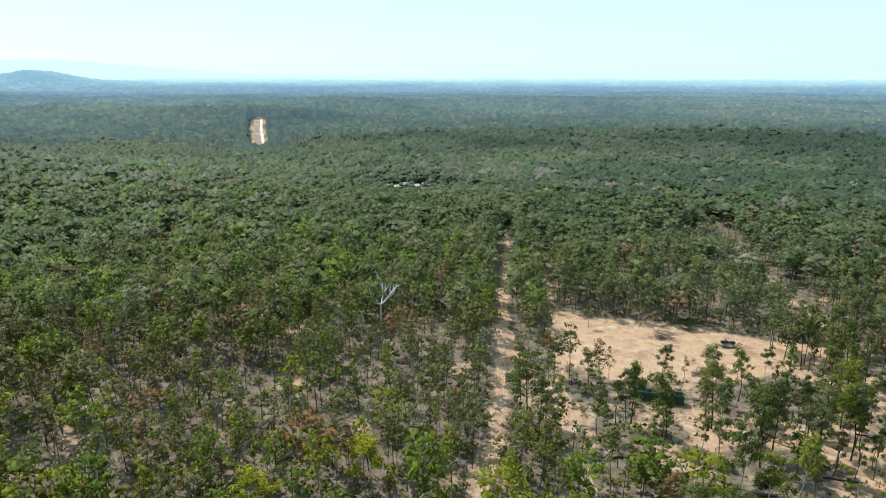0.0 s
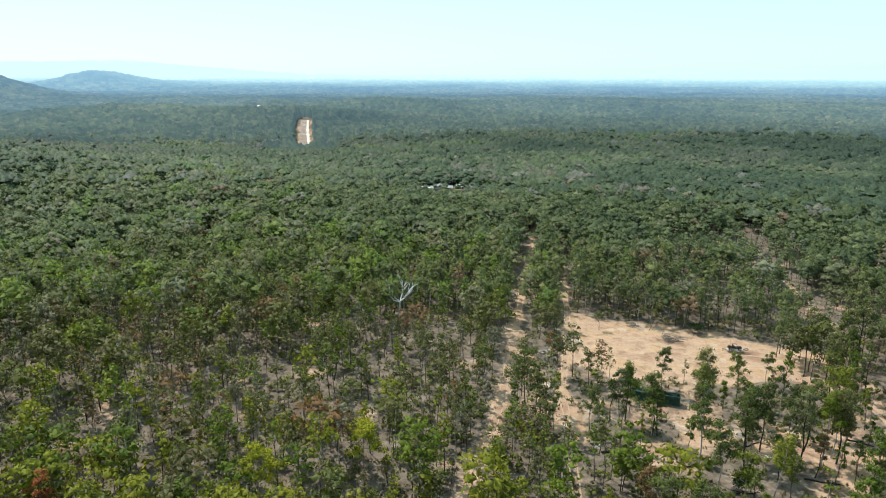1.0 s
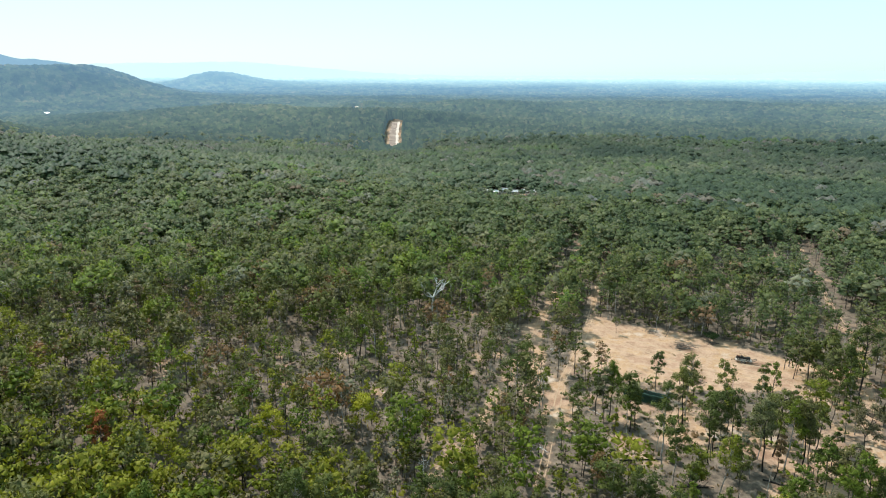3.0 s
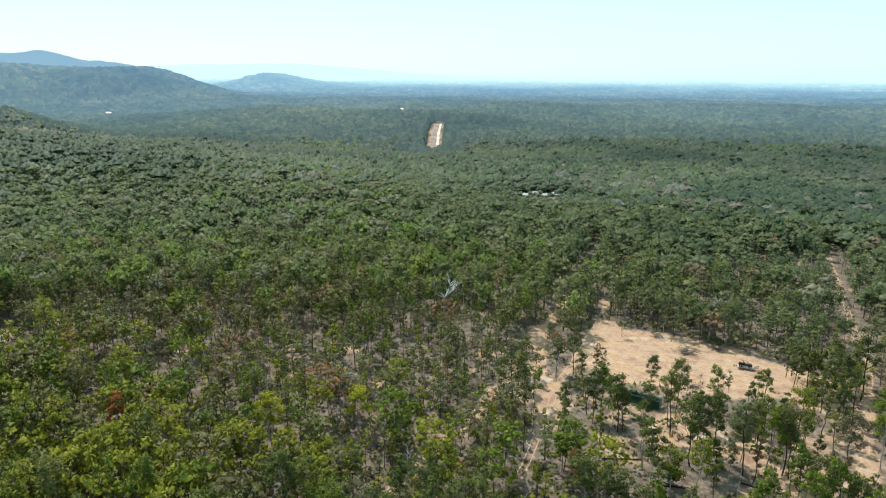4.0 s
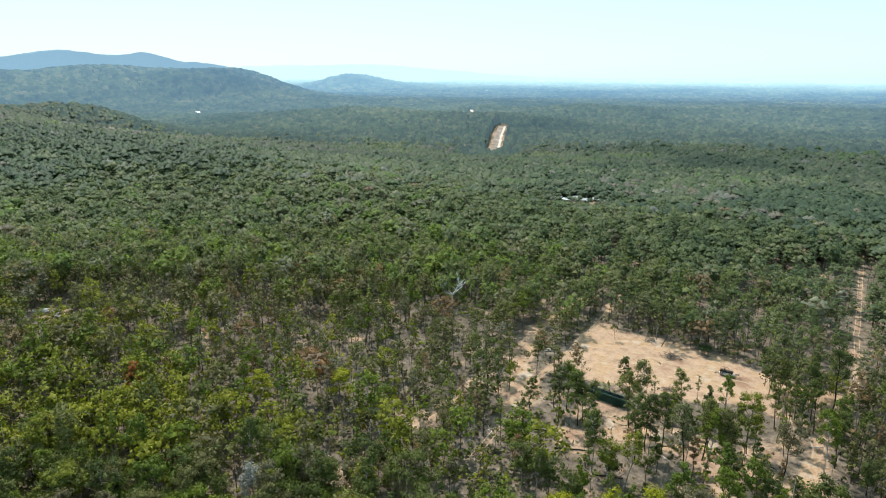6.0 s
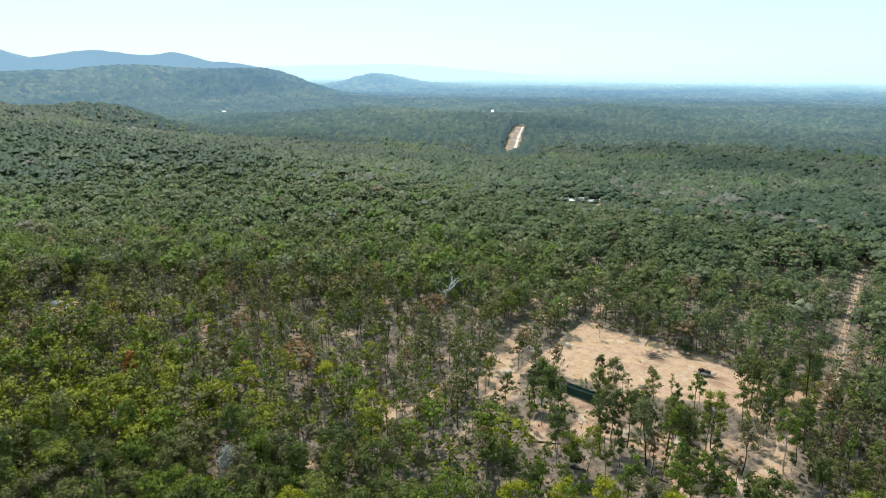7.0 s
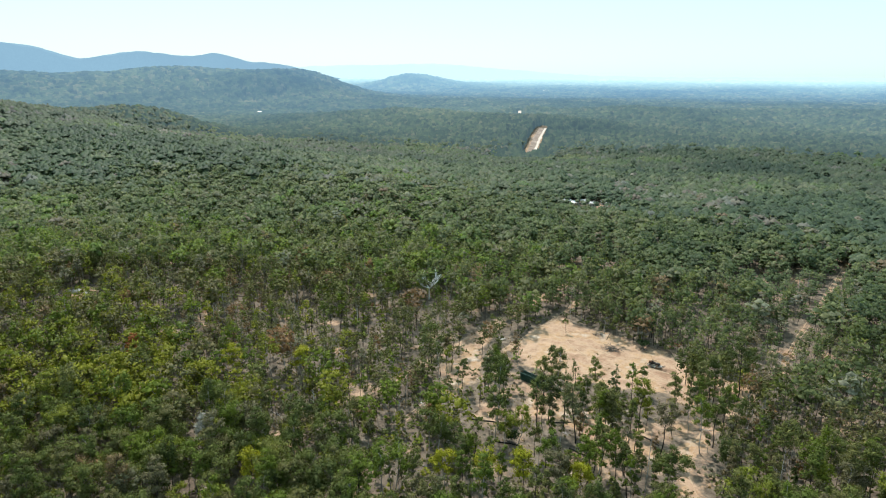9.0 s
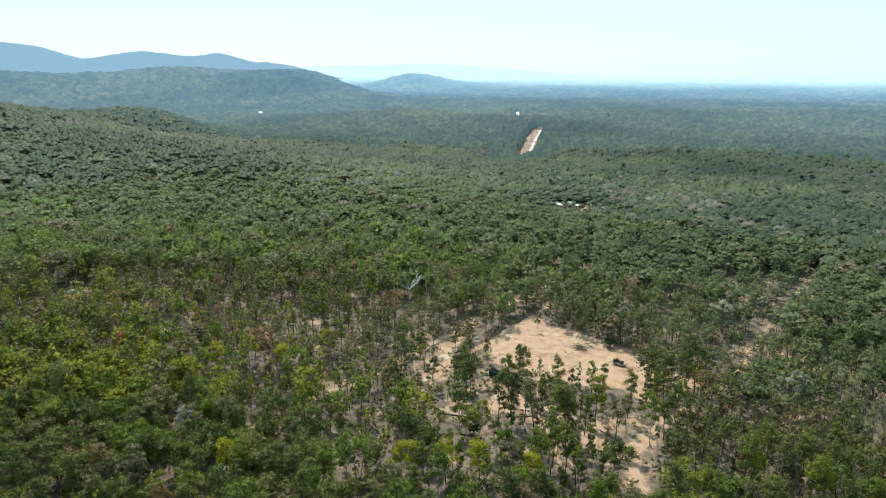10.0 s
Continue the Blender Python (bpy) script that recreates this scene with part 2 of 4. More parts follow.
soil, t, b = material("leaf_litter_and_pale_soil", 0.95, 0.1)
bare = t.nodes.new("ShaderNodeAttribute")
bare.attribute_name = "bare"
litter = ramp(t, noise_out(t, 0.35, 9.0, 0.72), [(0.30, (0.045, 0.037, 0.031)), (0.42, (0.102, 0.080, 0.061)), (0.55, (0.165, 0.129, 0.097)), (0.70, (0.255, 0.207, 0.160))])
dirt = ramp(t, noise_out(t, 0.09, 8.0, 0.62), [(0.3, (0.27, 0.165, 0.112)), (0.40, (0.35, 0.225, 0.152)), (0.49, (0.42, 0.29, 0.20)), (0.57, (0.395, 0.255, 0.150)), (0.68, (0.47, 0.385, 0.315))])
dirt = mix(t, 1.0, dirt, ramp(t, noise_out(t, 1.7, 6.0, 0.7), [(0.3, (0.80, 0.78, 0.76)), (0.6, (1.04, 1.04, 1.04))]), "MULTIPLY")
dirt = mix(t, 1.0, dirt, ramp(t, noise_out(t, 0.28, 9.0, 0.75), [(0.32, (0.58, 0.54, 0.52)), (0.46, (0.94, 0.92, 0.90)), (0.6, (1.1, 1.1, 1.1))]), "MULTIPLY")
edge = t.nodes.new("ShaderNodeMath")
edge.operation = "ADD"
grain = ramp(t, noise_out(t, 0.8, 8.0, 0.7), [(0.3, (0.0, 0.0, 0.0)), (0.7, (1.0, 1.0, 1.0))])
t.links.new(bare.outputs["Fac"], edge.inputs[0])
sub = t.nodes.new("ShaderNodeMath")
sub.operation = "MULTIPLY_ADD"
sub.inputs[1].default_value, sub.inputs[2].default_value = 0.8, -0.4
t.links.new(grain, sub.inputs[0])
t.links.new(sub.outputs[0], edge.inputs[1])
cut = ramp(t, edge.outputs[0], [(0.25, (0, 0, 0)), (0.75, (1, 1, 1))])
t.links.new(mix(t, cut, litter, dirt), b.inputs["Base Color"])
relief(t, b, noise_out(t, 1.5, 8.0), 0.5, 0.15)


# ---------------------------------------------------------------- mesh helpers
def mesh_of(name, verts, tris, mats, slots=None, tones=None, extra=None, normals=None):
    """A mesh of triangles from arrays; slots: material of each triangle; tones: a number for each triangle."""
    verts, tris = np.asarray(verts, np.float32), np.asarray(tris, np.int32)
    me = bpy.data.meshes.new(name)
    me.vertices.add(len(verts))
    me.vertices.foreach_set("co", verts.ravel())
    me.loops.add(tris.size)
    me.loops.foreach_set("vertex_index", tris.ravel())
    me.polygons.add(len(tris))
    me.polygons.foreach_set("loop_start", np.arange(0, tris.size, 3, dtype=np.int32))
    me.polygons.foreach_set("loop_total", np.full(len(tris), 3, np.int32))
    for m in mats:
        me.materials.append(m)
    if slots is not None:
        me.polygons.foreach_set("material_index", np.asarray(slots, np.int32))
    if tones is not None:
        me.attributes.new("tone", "FLOAT", "FACE").data.foreach_set("value", np.asarray(tones, np.float32))
    if extra is not None:
        me.attributes.new("bare", "FLOAT", "POINT").data.foreach_set("value", np.asarray(extra, np.float32))
    me.polygons.foreach_set("use_smooth", np.ones(len(tris), bool))
    me.update(calc_edges=True)
    if normals is not None:
        me.normals_split_custom_set_from_vertices(np.ascontiguousarray(normals, np.float32))
    return me


def part(name, bm, mat, parent=None, label=""):
    """Links a bmesh as one mesh object, under a thing or a part."""
    me = bpy.data.meshes.new(name)
    bm.normal_update()
    bm.to_mesh(me)
    bm.free()
    me.materials.append(mat)
    ob = new(name, me)
    if parent:
        ob.parent = parent
    return tagged(ob, label)


def box(bm, cx, cy, cz, lx, ly, lz, turn=0.0, bevel=0.0):
    r = bmesh.ops.create_cube(bm, size=1.0, matrix=pose(cx, cy, cz, 0, 0, turn) @ Matrix.Diagonal((lx, ly, lz, 1)))
    if bevel:
        edges = list({e for v in r["verts"] for e in v.link_edges})
        bmesh.ops.bevel(bm, geom=edges, offset=bevel, segments=2, affect="EDGES")
    return bm


def tube(points, radii, sides=6):
    """Arrays of a tapered tube along points."""
    pts = np.asarray(points, float)
    n = len(pts)
    way = np.gradient(pts, axis=0)
    way /= np.linalg.norm(way, axis=1)[:, None]
    ref = np.where(np.abs(way[:, 2:3]) > 0.9, [[1.0, 0, 0]], [[0, 0, 1.0]])
    u = np.cross(way, ref)
    u /= np.linalg.norm(u, axis=1)[:, None]
    v = np.cross(way, u)
    a = np.arange(sides) * 2 * np.pi / sides
    ring = pts[:, None, :] + np.asarray(radii)[:, None, None] * (np.cos(a)[None, :, None] * u[:, None, :] + np.sin(a)[None, :, None] * v[:, None, :])
    tris = []
    for i in range(n - 1):
        for j in range(sides):
            p, q = i * sides + j, i * sides + (j + 1) % sides
            tris += [(p, q, q + sides), (p, q + sides, p + sides)]
    return ring.reshape(-1, 3), np.array(tris, int)


def joined(pieces):
    vs, ts, base = [], [], 0
    for v, f in pieces:
        vs.append(v)
        ts.append(f + base)
        base += len(v)
    return np.concatenate(vs), np.concatenate(ts)


def unit(v):
    return v / (np.linalg.norm(v, axis=-1, keepdims=True) + 1e-9)


def leaf_puffs(rng, centres, sizes, count, leaf, own=0.4):
    """Leaf sprays, one slim triangle each, over the outsides of the leaf clumps of a crown: vertices, triangles, normals."""
    which = rng.choice(len(centres), count, p=sizes ** 2 / (sizes ** 2).sum())
    d = unit(rng.normal(size=(count, 3)) + [0, 0, 0.35])
    off = d * (sizes[which] * (0.35 + 0.95 * rng.random(count)))[:, None] * [1.05, 1.05, 0.85]
    c = np.asarray(centres)[which] + off
    nrm = unit(d + rng.normal(size=(count, 3)) * 0.5)
    a = unit(np.cross(nrm, rng.normal(size=(count, 3))))
    bb = np.cross(nrm, a)
    s = leaf * (0.55 + 1.0 * rng.random((count, 1)))
    k = 0.30 + 0.34 * rng.random((count, 1))
    v = np.stack([c + a * s, c - a * s * 0.6 + bb * s * k, c - a * s * 0.45 - bb * s * k], 1)
    g = unit(np.cross(v[:, 1] - v[:, 0], v[:, 2] - v[:, 0]))
    back = (g * d).sum(1) < 0
    v[back] = v[back][:, [0, 2, 1]]
    g[back] *= -1
    n = unit(d * 0.55 + [0, 0, 0.6] + own * g)
    return v.reshape(-1, 3), np.arange(count * 3).reshape(-1, 3), np.repeat(n, 3, axis=0)


def clump_forms(rng, centres, sizes, sides, rings, ragged=0.3, high=0.78):
    """The leaf clumps of a crown as rough, uneven domes: vertices, triangles, normals."""
    a = np.arange(sides) * 2 * np.pi / sides
    ring = np.column_stack([np.cos(a), np.sin(a), np.zeros(sides)])
    turned = np.column_stack([np.cos(a + np.pi / sides), np.sin(a + np.pi / sides), np.zeros(sides)])
    t = [np.array([[0, 0, high]])] + ([ring * 0.78 + [0, 0, 0.40], turned - [0, 0, 0.30]] if rings == 2 else [ring - [0, 0, 0.18]])
    t = np.concatenate(t)
    f = [(0, 1 + j, 1 + (j + 1) % sides) for j in range(sides)]
    if rings == 2:
        for j in range(sides):
            p, q, m = 1 + j, 1 + (j + 1) % sides, 1 + sides + j
            f += [(p, m, q), (q, m, 1 + sides + (j + 1) % sides)]
    n, m = len(centres), len(t)
    w = rng.random(n) * 6.283
    c, s = np.cos(w)[:, None], np.sin(w)[:, None]
    x, y = c * t[:, 0] - s * t[:, 1], s * t[:, 0] + c * t[:, 1]
    v = np.stack([x, y, np.broadcast_to(t[:, 2], x.shape)], 2)
    nrm = unit(v * [0.6, 0.6, 0.8] + [0, 0, 0.6] + rng.normal(size=v.shape) * 0.22)
    v = np.asarray(centres)[:, None, :] + v * np.asarray(sizes)[:, None, None] * (1 + rng.uniform(-ragged, ragged, (n, m, 1)))
    return v.reshape(-1, 3), (np.array(f)[None] + (np.arange(n) * m)[:, None, None]).reshape(-1, 3), nrm.reshape(-1, 3)


def merged(pieces):
    v, f = joined([p[:2] for p in pieces])
    return v, f, np.concatenate([p[2] for p in pieces])


def fewer(rng, centres, sizes, count):
    """A crown's clumps told as fewer, larger ones, well spread over it."""
    if count >= len(centres):
        return centres, sizes
    got = [int(np.argmax(centres[:, 2]))]
    far = np.linalg.norm(centres - centres[got[0]], axis=1)
    while len(got) < count:
        got.append(int(np.argmax(far * rng.uniform(0.7, 1.0, len(far)))))
        far = np.minimum(far, np.linalg.norm(centres - centres[got[-1]], axis=1))
    return centres[got], sizes[got] * (len(centres) / count) ** 0.45


def tree_frame(rng, height, spread, style):
    """Trunk, limbs and the places of the leaf clusters of one tree."""
    lean = rng.normal(size=2) * 0.035 * height
    hs = np.linspace(0, 1, 7)
    wob = np.cumsum(rng.normal(size=(7, 2)) * 0.013 * height, axis=0)
    wob -= wob[0]
    spine = np.column_stack([lean[0] * hs ** 1.5 + wob[:, 0], lean[1] * hs ** 1.5 + wob[:, 1], hs * height * 0.9])
    r0 = 0.0085 * height + 0.03
    wood = [(spine, r0 * (1 - 0.8 * hs), 6)]
    centres, sizes = [], []
    n, low, up = {"tall": (12, 0.42, 1.3), "slim": (9, 0.40, 1.7), "broad": (12, 0.38, 0.7), "bare": (14, 0.28, 1.0)}[style]
    turn = rng.random() * 6.28
    for i in range(n):
        f = low + (0.98 - low) * (i + rng.random() * 0.8) / n
        base = np.array([np.interp(f, hs, spine[:, k]) for k in range(3)])
        turn += 2.4 + rng.normal() * 0.5
        taper = 1.0 - 0.55 * max(0.0, f - 0.6) / 0.4
        reach = spread * (0.25 + 0.68 * rng.random()) * taper
        rise = min(reach * up * (0.6 + 0.7 * rng.random()), height - base[2])
        tip = base + np.array([math.cos(turn) * reach, math.sin(turn) * reach, max(rise, 0.3)])
        mid = base * 0.5 + tip * 0.5 + np.array([0, 0, -0.1 * reach]) + rng.normal(size=3) * 0.06 * reach
        wood.append((np.array([base, mid, tip]), np.array([0.40, 0.26, 0.08]) * r0, 4))
        k = spread * (0.25 + 0.16 * rng.random())
        centres.append(tip)
        sizes.append(k)
        for way in (1.1, -0.9):
            side = mid * 0.4 + tip * 0.6 + np.array([math.cos(turn + way), math.sin(turn + way), 0.25]) * reach * (0.3 + 0.4 * rng.random())
            wood.append((np.array([mid, side]), np.array([0.18, 0.05]) * r0, 3))
            centres.append(side)
            sizes.append(k * (0.65 + 0.3 * rng.random()))
    centres.append(spine[-1] + np.array([0, 0, 0.04 * height]))
    sizes.append(spread * 0.32)
    return wood, np.array(centres), np.array(sizes)


def wood_mesh(wood, detail):
    if detail == 2:
        return joined([tube(p, r, s) for p, r, s in wood])
    if detail == 1:
        return joined([tube(p[::3] if len(p) > 3 else p[[0, -1]], r[::3] if len(p) > 3 else r[[0, -1]], 3) for p, r, s in [w for w in wood if w[2] > 3][:8]])
    p, r, s = wood[0]
    return tube(p[[0, 6]], r[[0, 6]] * 1.3, 3)


FORMS = [(16.0, 2.7, "tall"), (14.5, 2.4, "tall"), (17.5, 3.0, "tall"), (13.0, 1.6, "slim"), (15.0, 1.8, "slim"), (12.0, 4.4, "broad"), (14.0, 5.0, "broad"),
         (15.5, 2.5, "tall"), (9.0, 1.5, "slim"), (13.0, 4.2, "broad"), (12.0, 1.4, "slim")]
frames_of = []
for i, (h, s, style) in enumerate(FORMS):
    frames_of.append(tree_frame(np.random.default_rng(100 + i), h, s, style))


def lod(detail, clumps, sides, rings, leaves, size, core=1.0, low=1.0, soft=0.0):
    """The forms at one degree of detail: vertices, triangles, material slots (0 wood, 1 leaves), normals."""
    out = []
    for i, (wood, cen, siz) in enumerate(frames_of):
        rng = np.random.default_rng(500 + i + 50 * detail)
        h, s, style = FORMS[i]
        thin = 0.75 if style == "slim" else 1.0
        wv, wt = wood_mesh(wood, detail)
        c, r = fewer(rng, cen, siz, max(2, int(clumps * thin)))
        c = c * [1, 1, low] + [0, 0, (1 - low) * (cen[:, 2].max() - 0.12 * h)]      # a crown told flatter
        got = [clump_forms(rng, c, r * core, sides, rings, 0.3, 0.55)]
        if low < 1:                 # the lower leafage that closes the wood from crown to crown
            got.append(clump_forms(rng, np.array([[0, 0, cen[:, 2].max() - 0.34 * h]]), np.array([max(s, 2.6) * 1.0]), 7, 1, 0.3, 0.4))
        if leaves:
            got.append(leaf_puffs(rng, c, r, int(leaves * thin), size * (s / 2.5) ** 0.5))
        lv, lt, ln = merged(got)
        ln = unit(ln * (1 - soft) + [0, 0, soft])
        v, f = joined([(wv, wt), (lv, lt)])
        out.append((v, f, np.r_[np.zeros(len(wt), int), np.ones(len(lt), int)], np.concatenate([np.zeros_like(wv), ln])))
    return out


def planted(forms, places):
    """All the trees of a wood in arrays. places: x, y, form, scale, turn, tone."""
    V, T, S, C, N, base = [], [], [], [], [], 0
    for k, (v, f, s, n) in enumerate(forms):
        p = places[places[:, 2] == k]
        if not len(p):
            continue
        c, sn = np.cos(p[:, 4])[:, None], np.sin(p[:, 4])[:, None]
        big = p[:, 3, None]
        z = ground_z(p[:, 0], p[:, 1]) - 0.15
        X = p[:, 0, None] + big * (c * v[None, :, 0] - sn * v[None, :, 1])
        Y = p[:, 1, None] + big * (sn * v[None, :, 0] + c * v[None, :, 1])
        Z = z[:, None] + big * v[None, :, 2]
        V.append(np.stack([X, Y, Z], 2).reshape(-1, 3))
        N.append(np.stack([c * n[None, :, 0] - sn * n[None, :, 1], sn * n[None, :, 0] + c * n[None, :, 1], np.broadcast_to(n[None, :, 2], X.shape)], 2).reshape(-1, 3))
        T.append((f[None] + (np.arange(len(p)) * len(v))[:, None, None] + base).reshape(-1, 3))
        S.append(np.tile(s, len(p)))
        C.append(np.repeat(p[:, 5], len(f)))
        base += len(v) * len(p)
    return np.concatenate(V), np.concatenate(T), np.concatenate(S), np.concatenate(C), np.concatenate(N)


# ---------------------------------------------------------------- ground
def spaced(lo, hi, a, b, fine, grow):
    """Even steps between a and b, growing ones outside."""
    mid = list(np.arange(a, b, fine))
    up, down, s = [b], [a], fine
    while up[-1] < hi:
        s *= grow
        up.append(up[-1] + s)
    s = fine
    while down[-1] > lo:
        s *= grow
        down.append(down[-1] - s)
    return np.array(down[:0:-1] + mid + up)


gx, gy = spaced(-4800, 4800, -160, 185, 2.0, 1.08), spaced(-2500, 4850, 75, 310, 2.0, 1.08)
GX, GY = np.meshgrid(gx, gy)
nx, ny = len(gx), len(gy)
idx = np.arange(nx * ny).reshape(ny, nx)
p, q, r, s = idx[:-1, :-1].ravel(), idx[:-1, 1:].ravel(), idx[1:, 1:].ravel(), idx[1:, :-1].ravel()
gt = np.concatenate([np.column_stack([p, q, r]), np.column_stack([p, r, s])])
bare_at = dirt_share(GX.ravel(), GY.ravel())
GZ = ground_z(GX.ravel(), GY.ravel())
ground = new("ground", mesh_of("ground", np.column_stack([GX.ravel(), GY.ravel(), GZ]), gt, [soil], extra=bare_at))
tagged(ground, "pale sandy soil with brown leaf litter and vehicle tracks", "ground", kind="structure")


# ---------------------------------------------------------------- where trees stand
rng = np.random.default_rng(7)


def in_view(x, y, margin):
    right = np.maximum(0.70 * y, 150 + 0.075 * (y + 48)) + margin
    left = np.minimum(150 - 2.15 * (y + 48), -0.75 * y) - margin - np.where(y < 200, 45, 0)
    return (x < right) & (x > left)


def scatter(step, near, far, margin=25.0):
    """Jittered places between two distances from the stretch over which the view looks."""
    lim = far + 40
    xs, ys = np.meshgrid(np.arange(-lim, lim + 150, step), np.arange(-160, lim, step))
    x, y = xs.ravel() + rng.uniform(-0.55, 0.55, xs.size) * step, ys.ravel() + rng.uniform(-0.55, 0.55, xs.size) * step
    d = away(x, y, [(0, 0), (145, -45)])
    d = d + np.clip((d - 180) * 0.7, 0, 170) * (value_noise(x, y, 3.0, 55) - 0.5)      # ragged seam between the woods
    ok = (d >= near) & (d < far) & in_view(x, y, margin)
    return x[ok], y[ok]


SPECIALS = [(-7, 62.8), (-67, 84.8), (57.5, 85), (68, 88), (-33, 98.5), (-15, 111.5), (16, 58), (76, 92.5), (90, 96)]
HOUSES = [(-39, 449), (-31, 446), (-27, 455), (-19, 451), (-12, 462), (-4, 466), (-30, 438), (-14, 446), (404, 690), (396, 672), (-422, 994), (-410, 975)]


def keep(x, y, roomy=1.0):
    """Which places are free for a tree."""
    ok = np.ones(x.shape, bool)
    for line, half in ((TRACK_WEST, 3.2), (TRACK_WEST[3:], 3.7), (TRACK_MID[:4], 0.9), (TRACK_MID[3:5], 1.8), (TRACK_MID[4:], 2.5), (TRACK_EAST, 2.6), (TRACK_EAST[6:], 2.1), (TRACK_EAST[:4], 5.4), (ROAD_CUT, 13), (TRACK_LINK, 3.4)):
        ok &= away(x, y, line) > half * roomy
    ok &= ~inside(x, y, CLEARING) | ((x > 99) & (y < 190 - 0.1 * (x - 99)))
    ok &= away(x, y, [(47, 156), (63, 150)]) > 4.5
    ok &= away(x, y, [(-143, 114), (-128, 105)]) > 8
    for px, py, pr in PATCHES:
        ok &= np.hypot(x - px, y - py) > pr * 0.75
    ok &= away(x, y, [(50, 153), (68, 112)]) > 3.6
    ok &= away(x, y, [(88, 185), (102, 132)]) > 3.2
    for hx, hy in SPECIALS + [(-21, 207), (-18, 200), (-20, 203)]:
        ok &= (np.hypot(x - hx, y - hy) > 3.6) & (away(x, y, [(hx, hy), (hx + 3, hy - 7)]) > 2.6)
    ok &= np.hypot(x + 21, y - 207) > 4.6
    for hx, hy in HOUSES:
        ok &= np.hypot(x - hx, y - hy) > 3.4
    dens = 0.74 + 0.9 * (fractal(x, y, 38, 21) - 0.5) + 0.6 * np.clip((np.hypot(x, y) - 150) / 200, 0, 0.7)
    dens = dens + 0.4 * np.clip((away(x, y, [(0, 0), (145, -45)]) - 270) / 60, 0, 1)
    dens = dens * (1 - 0.7 * bump(x, y, 66, 106, 1, 17, 14)) * (1 - 0.22 * thin_wood(x, y))
    dens = np.where(inside(x, y, SPARSE), np.where((y > 145) & (x > 46) & (x < 118), np.where(x > 99, 0.85, np.where(x > 74, 0.28, 0.15)), np.where(x > 84, 0.58, np.where(x < 48, 0.55 - 0.2 * (y > 145), 0.46) * (1 - 0.5 * bump(x, y, 64, 116, 1, 13, 10)))), dens)
    dens = np.maximum(dens, 1.0 * bump(x, y, -35, 55, 1, 60, 32))
    dens = np.where((x > 114 + 0.1 * (y - 110)) & (y < 320), np.maximum(dens, 0.95), dens)
    dens = np.where((x > 21) & (x < 40) & (y > 165) & (y < 300) | (away(x, y, TRACK_WEST) < 12), np.where(inside(x, y, SPARSE), dens, np.maximum(dens, 0.97)), dens)
    return ok & (rng.random(x.shape) < dens)


def tones_at(x, y):
    far = np.clip((np.hypot(x - 70, y) - 250) / 300, 0, 1)
    z = 0.45 * fractal(x, y, 60, 61) + 0.35 * fractal(x, y, 220, 63) + far * (1.5 * (fractal(x, y, 140, 66) - 0.5) + 0.9 * (fractal(x, y, 45, 67) - 0.5))
    t = np.clip(z * 0.9 - 0.1 + rng.random(x.shape) ** 1.2 * (0.62 - 0.26 * far) + 0.1 * far, 0, 0.87)
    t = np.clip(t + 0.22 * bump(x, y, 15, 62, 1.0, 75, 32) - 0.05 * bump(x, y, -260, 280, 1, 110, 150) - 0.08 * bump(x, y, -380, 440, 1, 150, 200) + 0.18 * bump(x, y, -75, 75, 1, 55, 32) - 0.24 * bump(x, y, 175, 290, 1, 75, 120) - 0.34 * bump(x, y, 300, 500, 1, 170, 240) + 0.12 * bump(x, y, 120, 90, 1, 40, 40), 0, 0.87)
    return np.where(rng.random(x.shape) < (0.03 + 0.15 * thin_wood(x, y)) * (1 - 0.8 * far) + 0.4 * np.clip((fractal(x, y, 75, 68) - 0.6) * 6, 0, 1) * far, rng.uniform(0.91, 0.975 + 0.025 * (1 - far), x.shape), t)


def thin_wood(x, y):
    """Where the trees are young, thin and brown, 0 to 1."""
    return np.clip(bump(x, y, -45, 150, 1.3, 75, 38) + np.clip((fractal(x, y, 90, 77) - 0.56) * 5, 0, 0.8) + 0.6 * bump(x, y, 140, 240, 1, 35, 70), 0, 1)


def rows_of(x, y, big=1.0):
    k = len(x)
    form = rng.integers(0, len(FORMS), k)
    wide = rng.random(k) < 0.92 * np.clip((np.hypot(x - 70, y) - 240) / 150, 0, 1) + 0.6 * bump(x, y, -5, 55, 1, 75, 32)
    form = np.where(wide, np.array([5, 6, 9, 9, 0])[np.minimum(rng.integers(0, 5, k), np.where(np.hypot(x - 70, y) > 400, 3, 4))], form)
    slim = ~wide & (rng.random(k) < 0.65 * thin_wood(x, y))
    form = np.where(slim, np.array([3, 4, 8, 10])[rng.integers(0, 4, k)], form)
    stand = inside(x, y, SPARSE) & ~inside(x, y, CLEARING)
    form = np.where(stand & (rng.random(k) < 0.92), np.array([0, 1, 4, 4, 7, 3, 10, 8])[rng.integers(0, 8, k)], form)
    far = np.clip((np.hypot(x - 70, y) - 260) / 200, 0, 1)
    scale = (0.70 + 0.14 * far + (0.5 - 0.22 * far) * rng.random(k) ** 1.4) * big * np.where(stand, 0.98, 1.0) * (1 - 0.62 * bump(x, y, -20, 440, 1, 30, 32)) * (1 - 0.65 * bump(x, y, -224, 795, 1, 28, 50)) * (1 - 0.38 * bump(x, y, -15, 194, 1, 8, 10))
    scale = scale * (1 - 0.28 * np.exp(-(away(x, y, TRACK_EAST[6:]) / 9) ** 2)) * (1 - 0.55 * bump(x, y, 122, 310, 1, 22, 20))
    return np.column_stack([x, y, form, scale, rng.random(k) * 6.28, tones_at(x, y)])


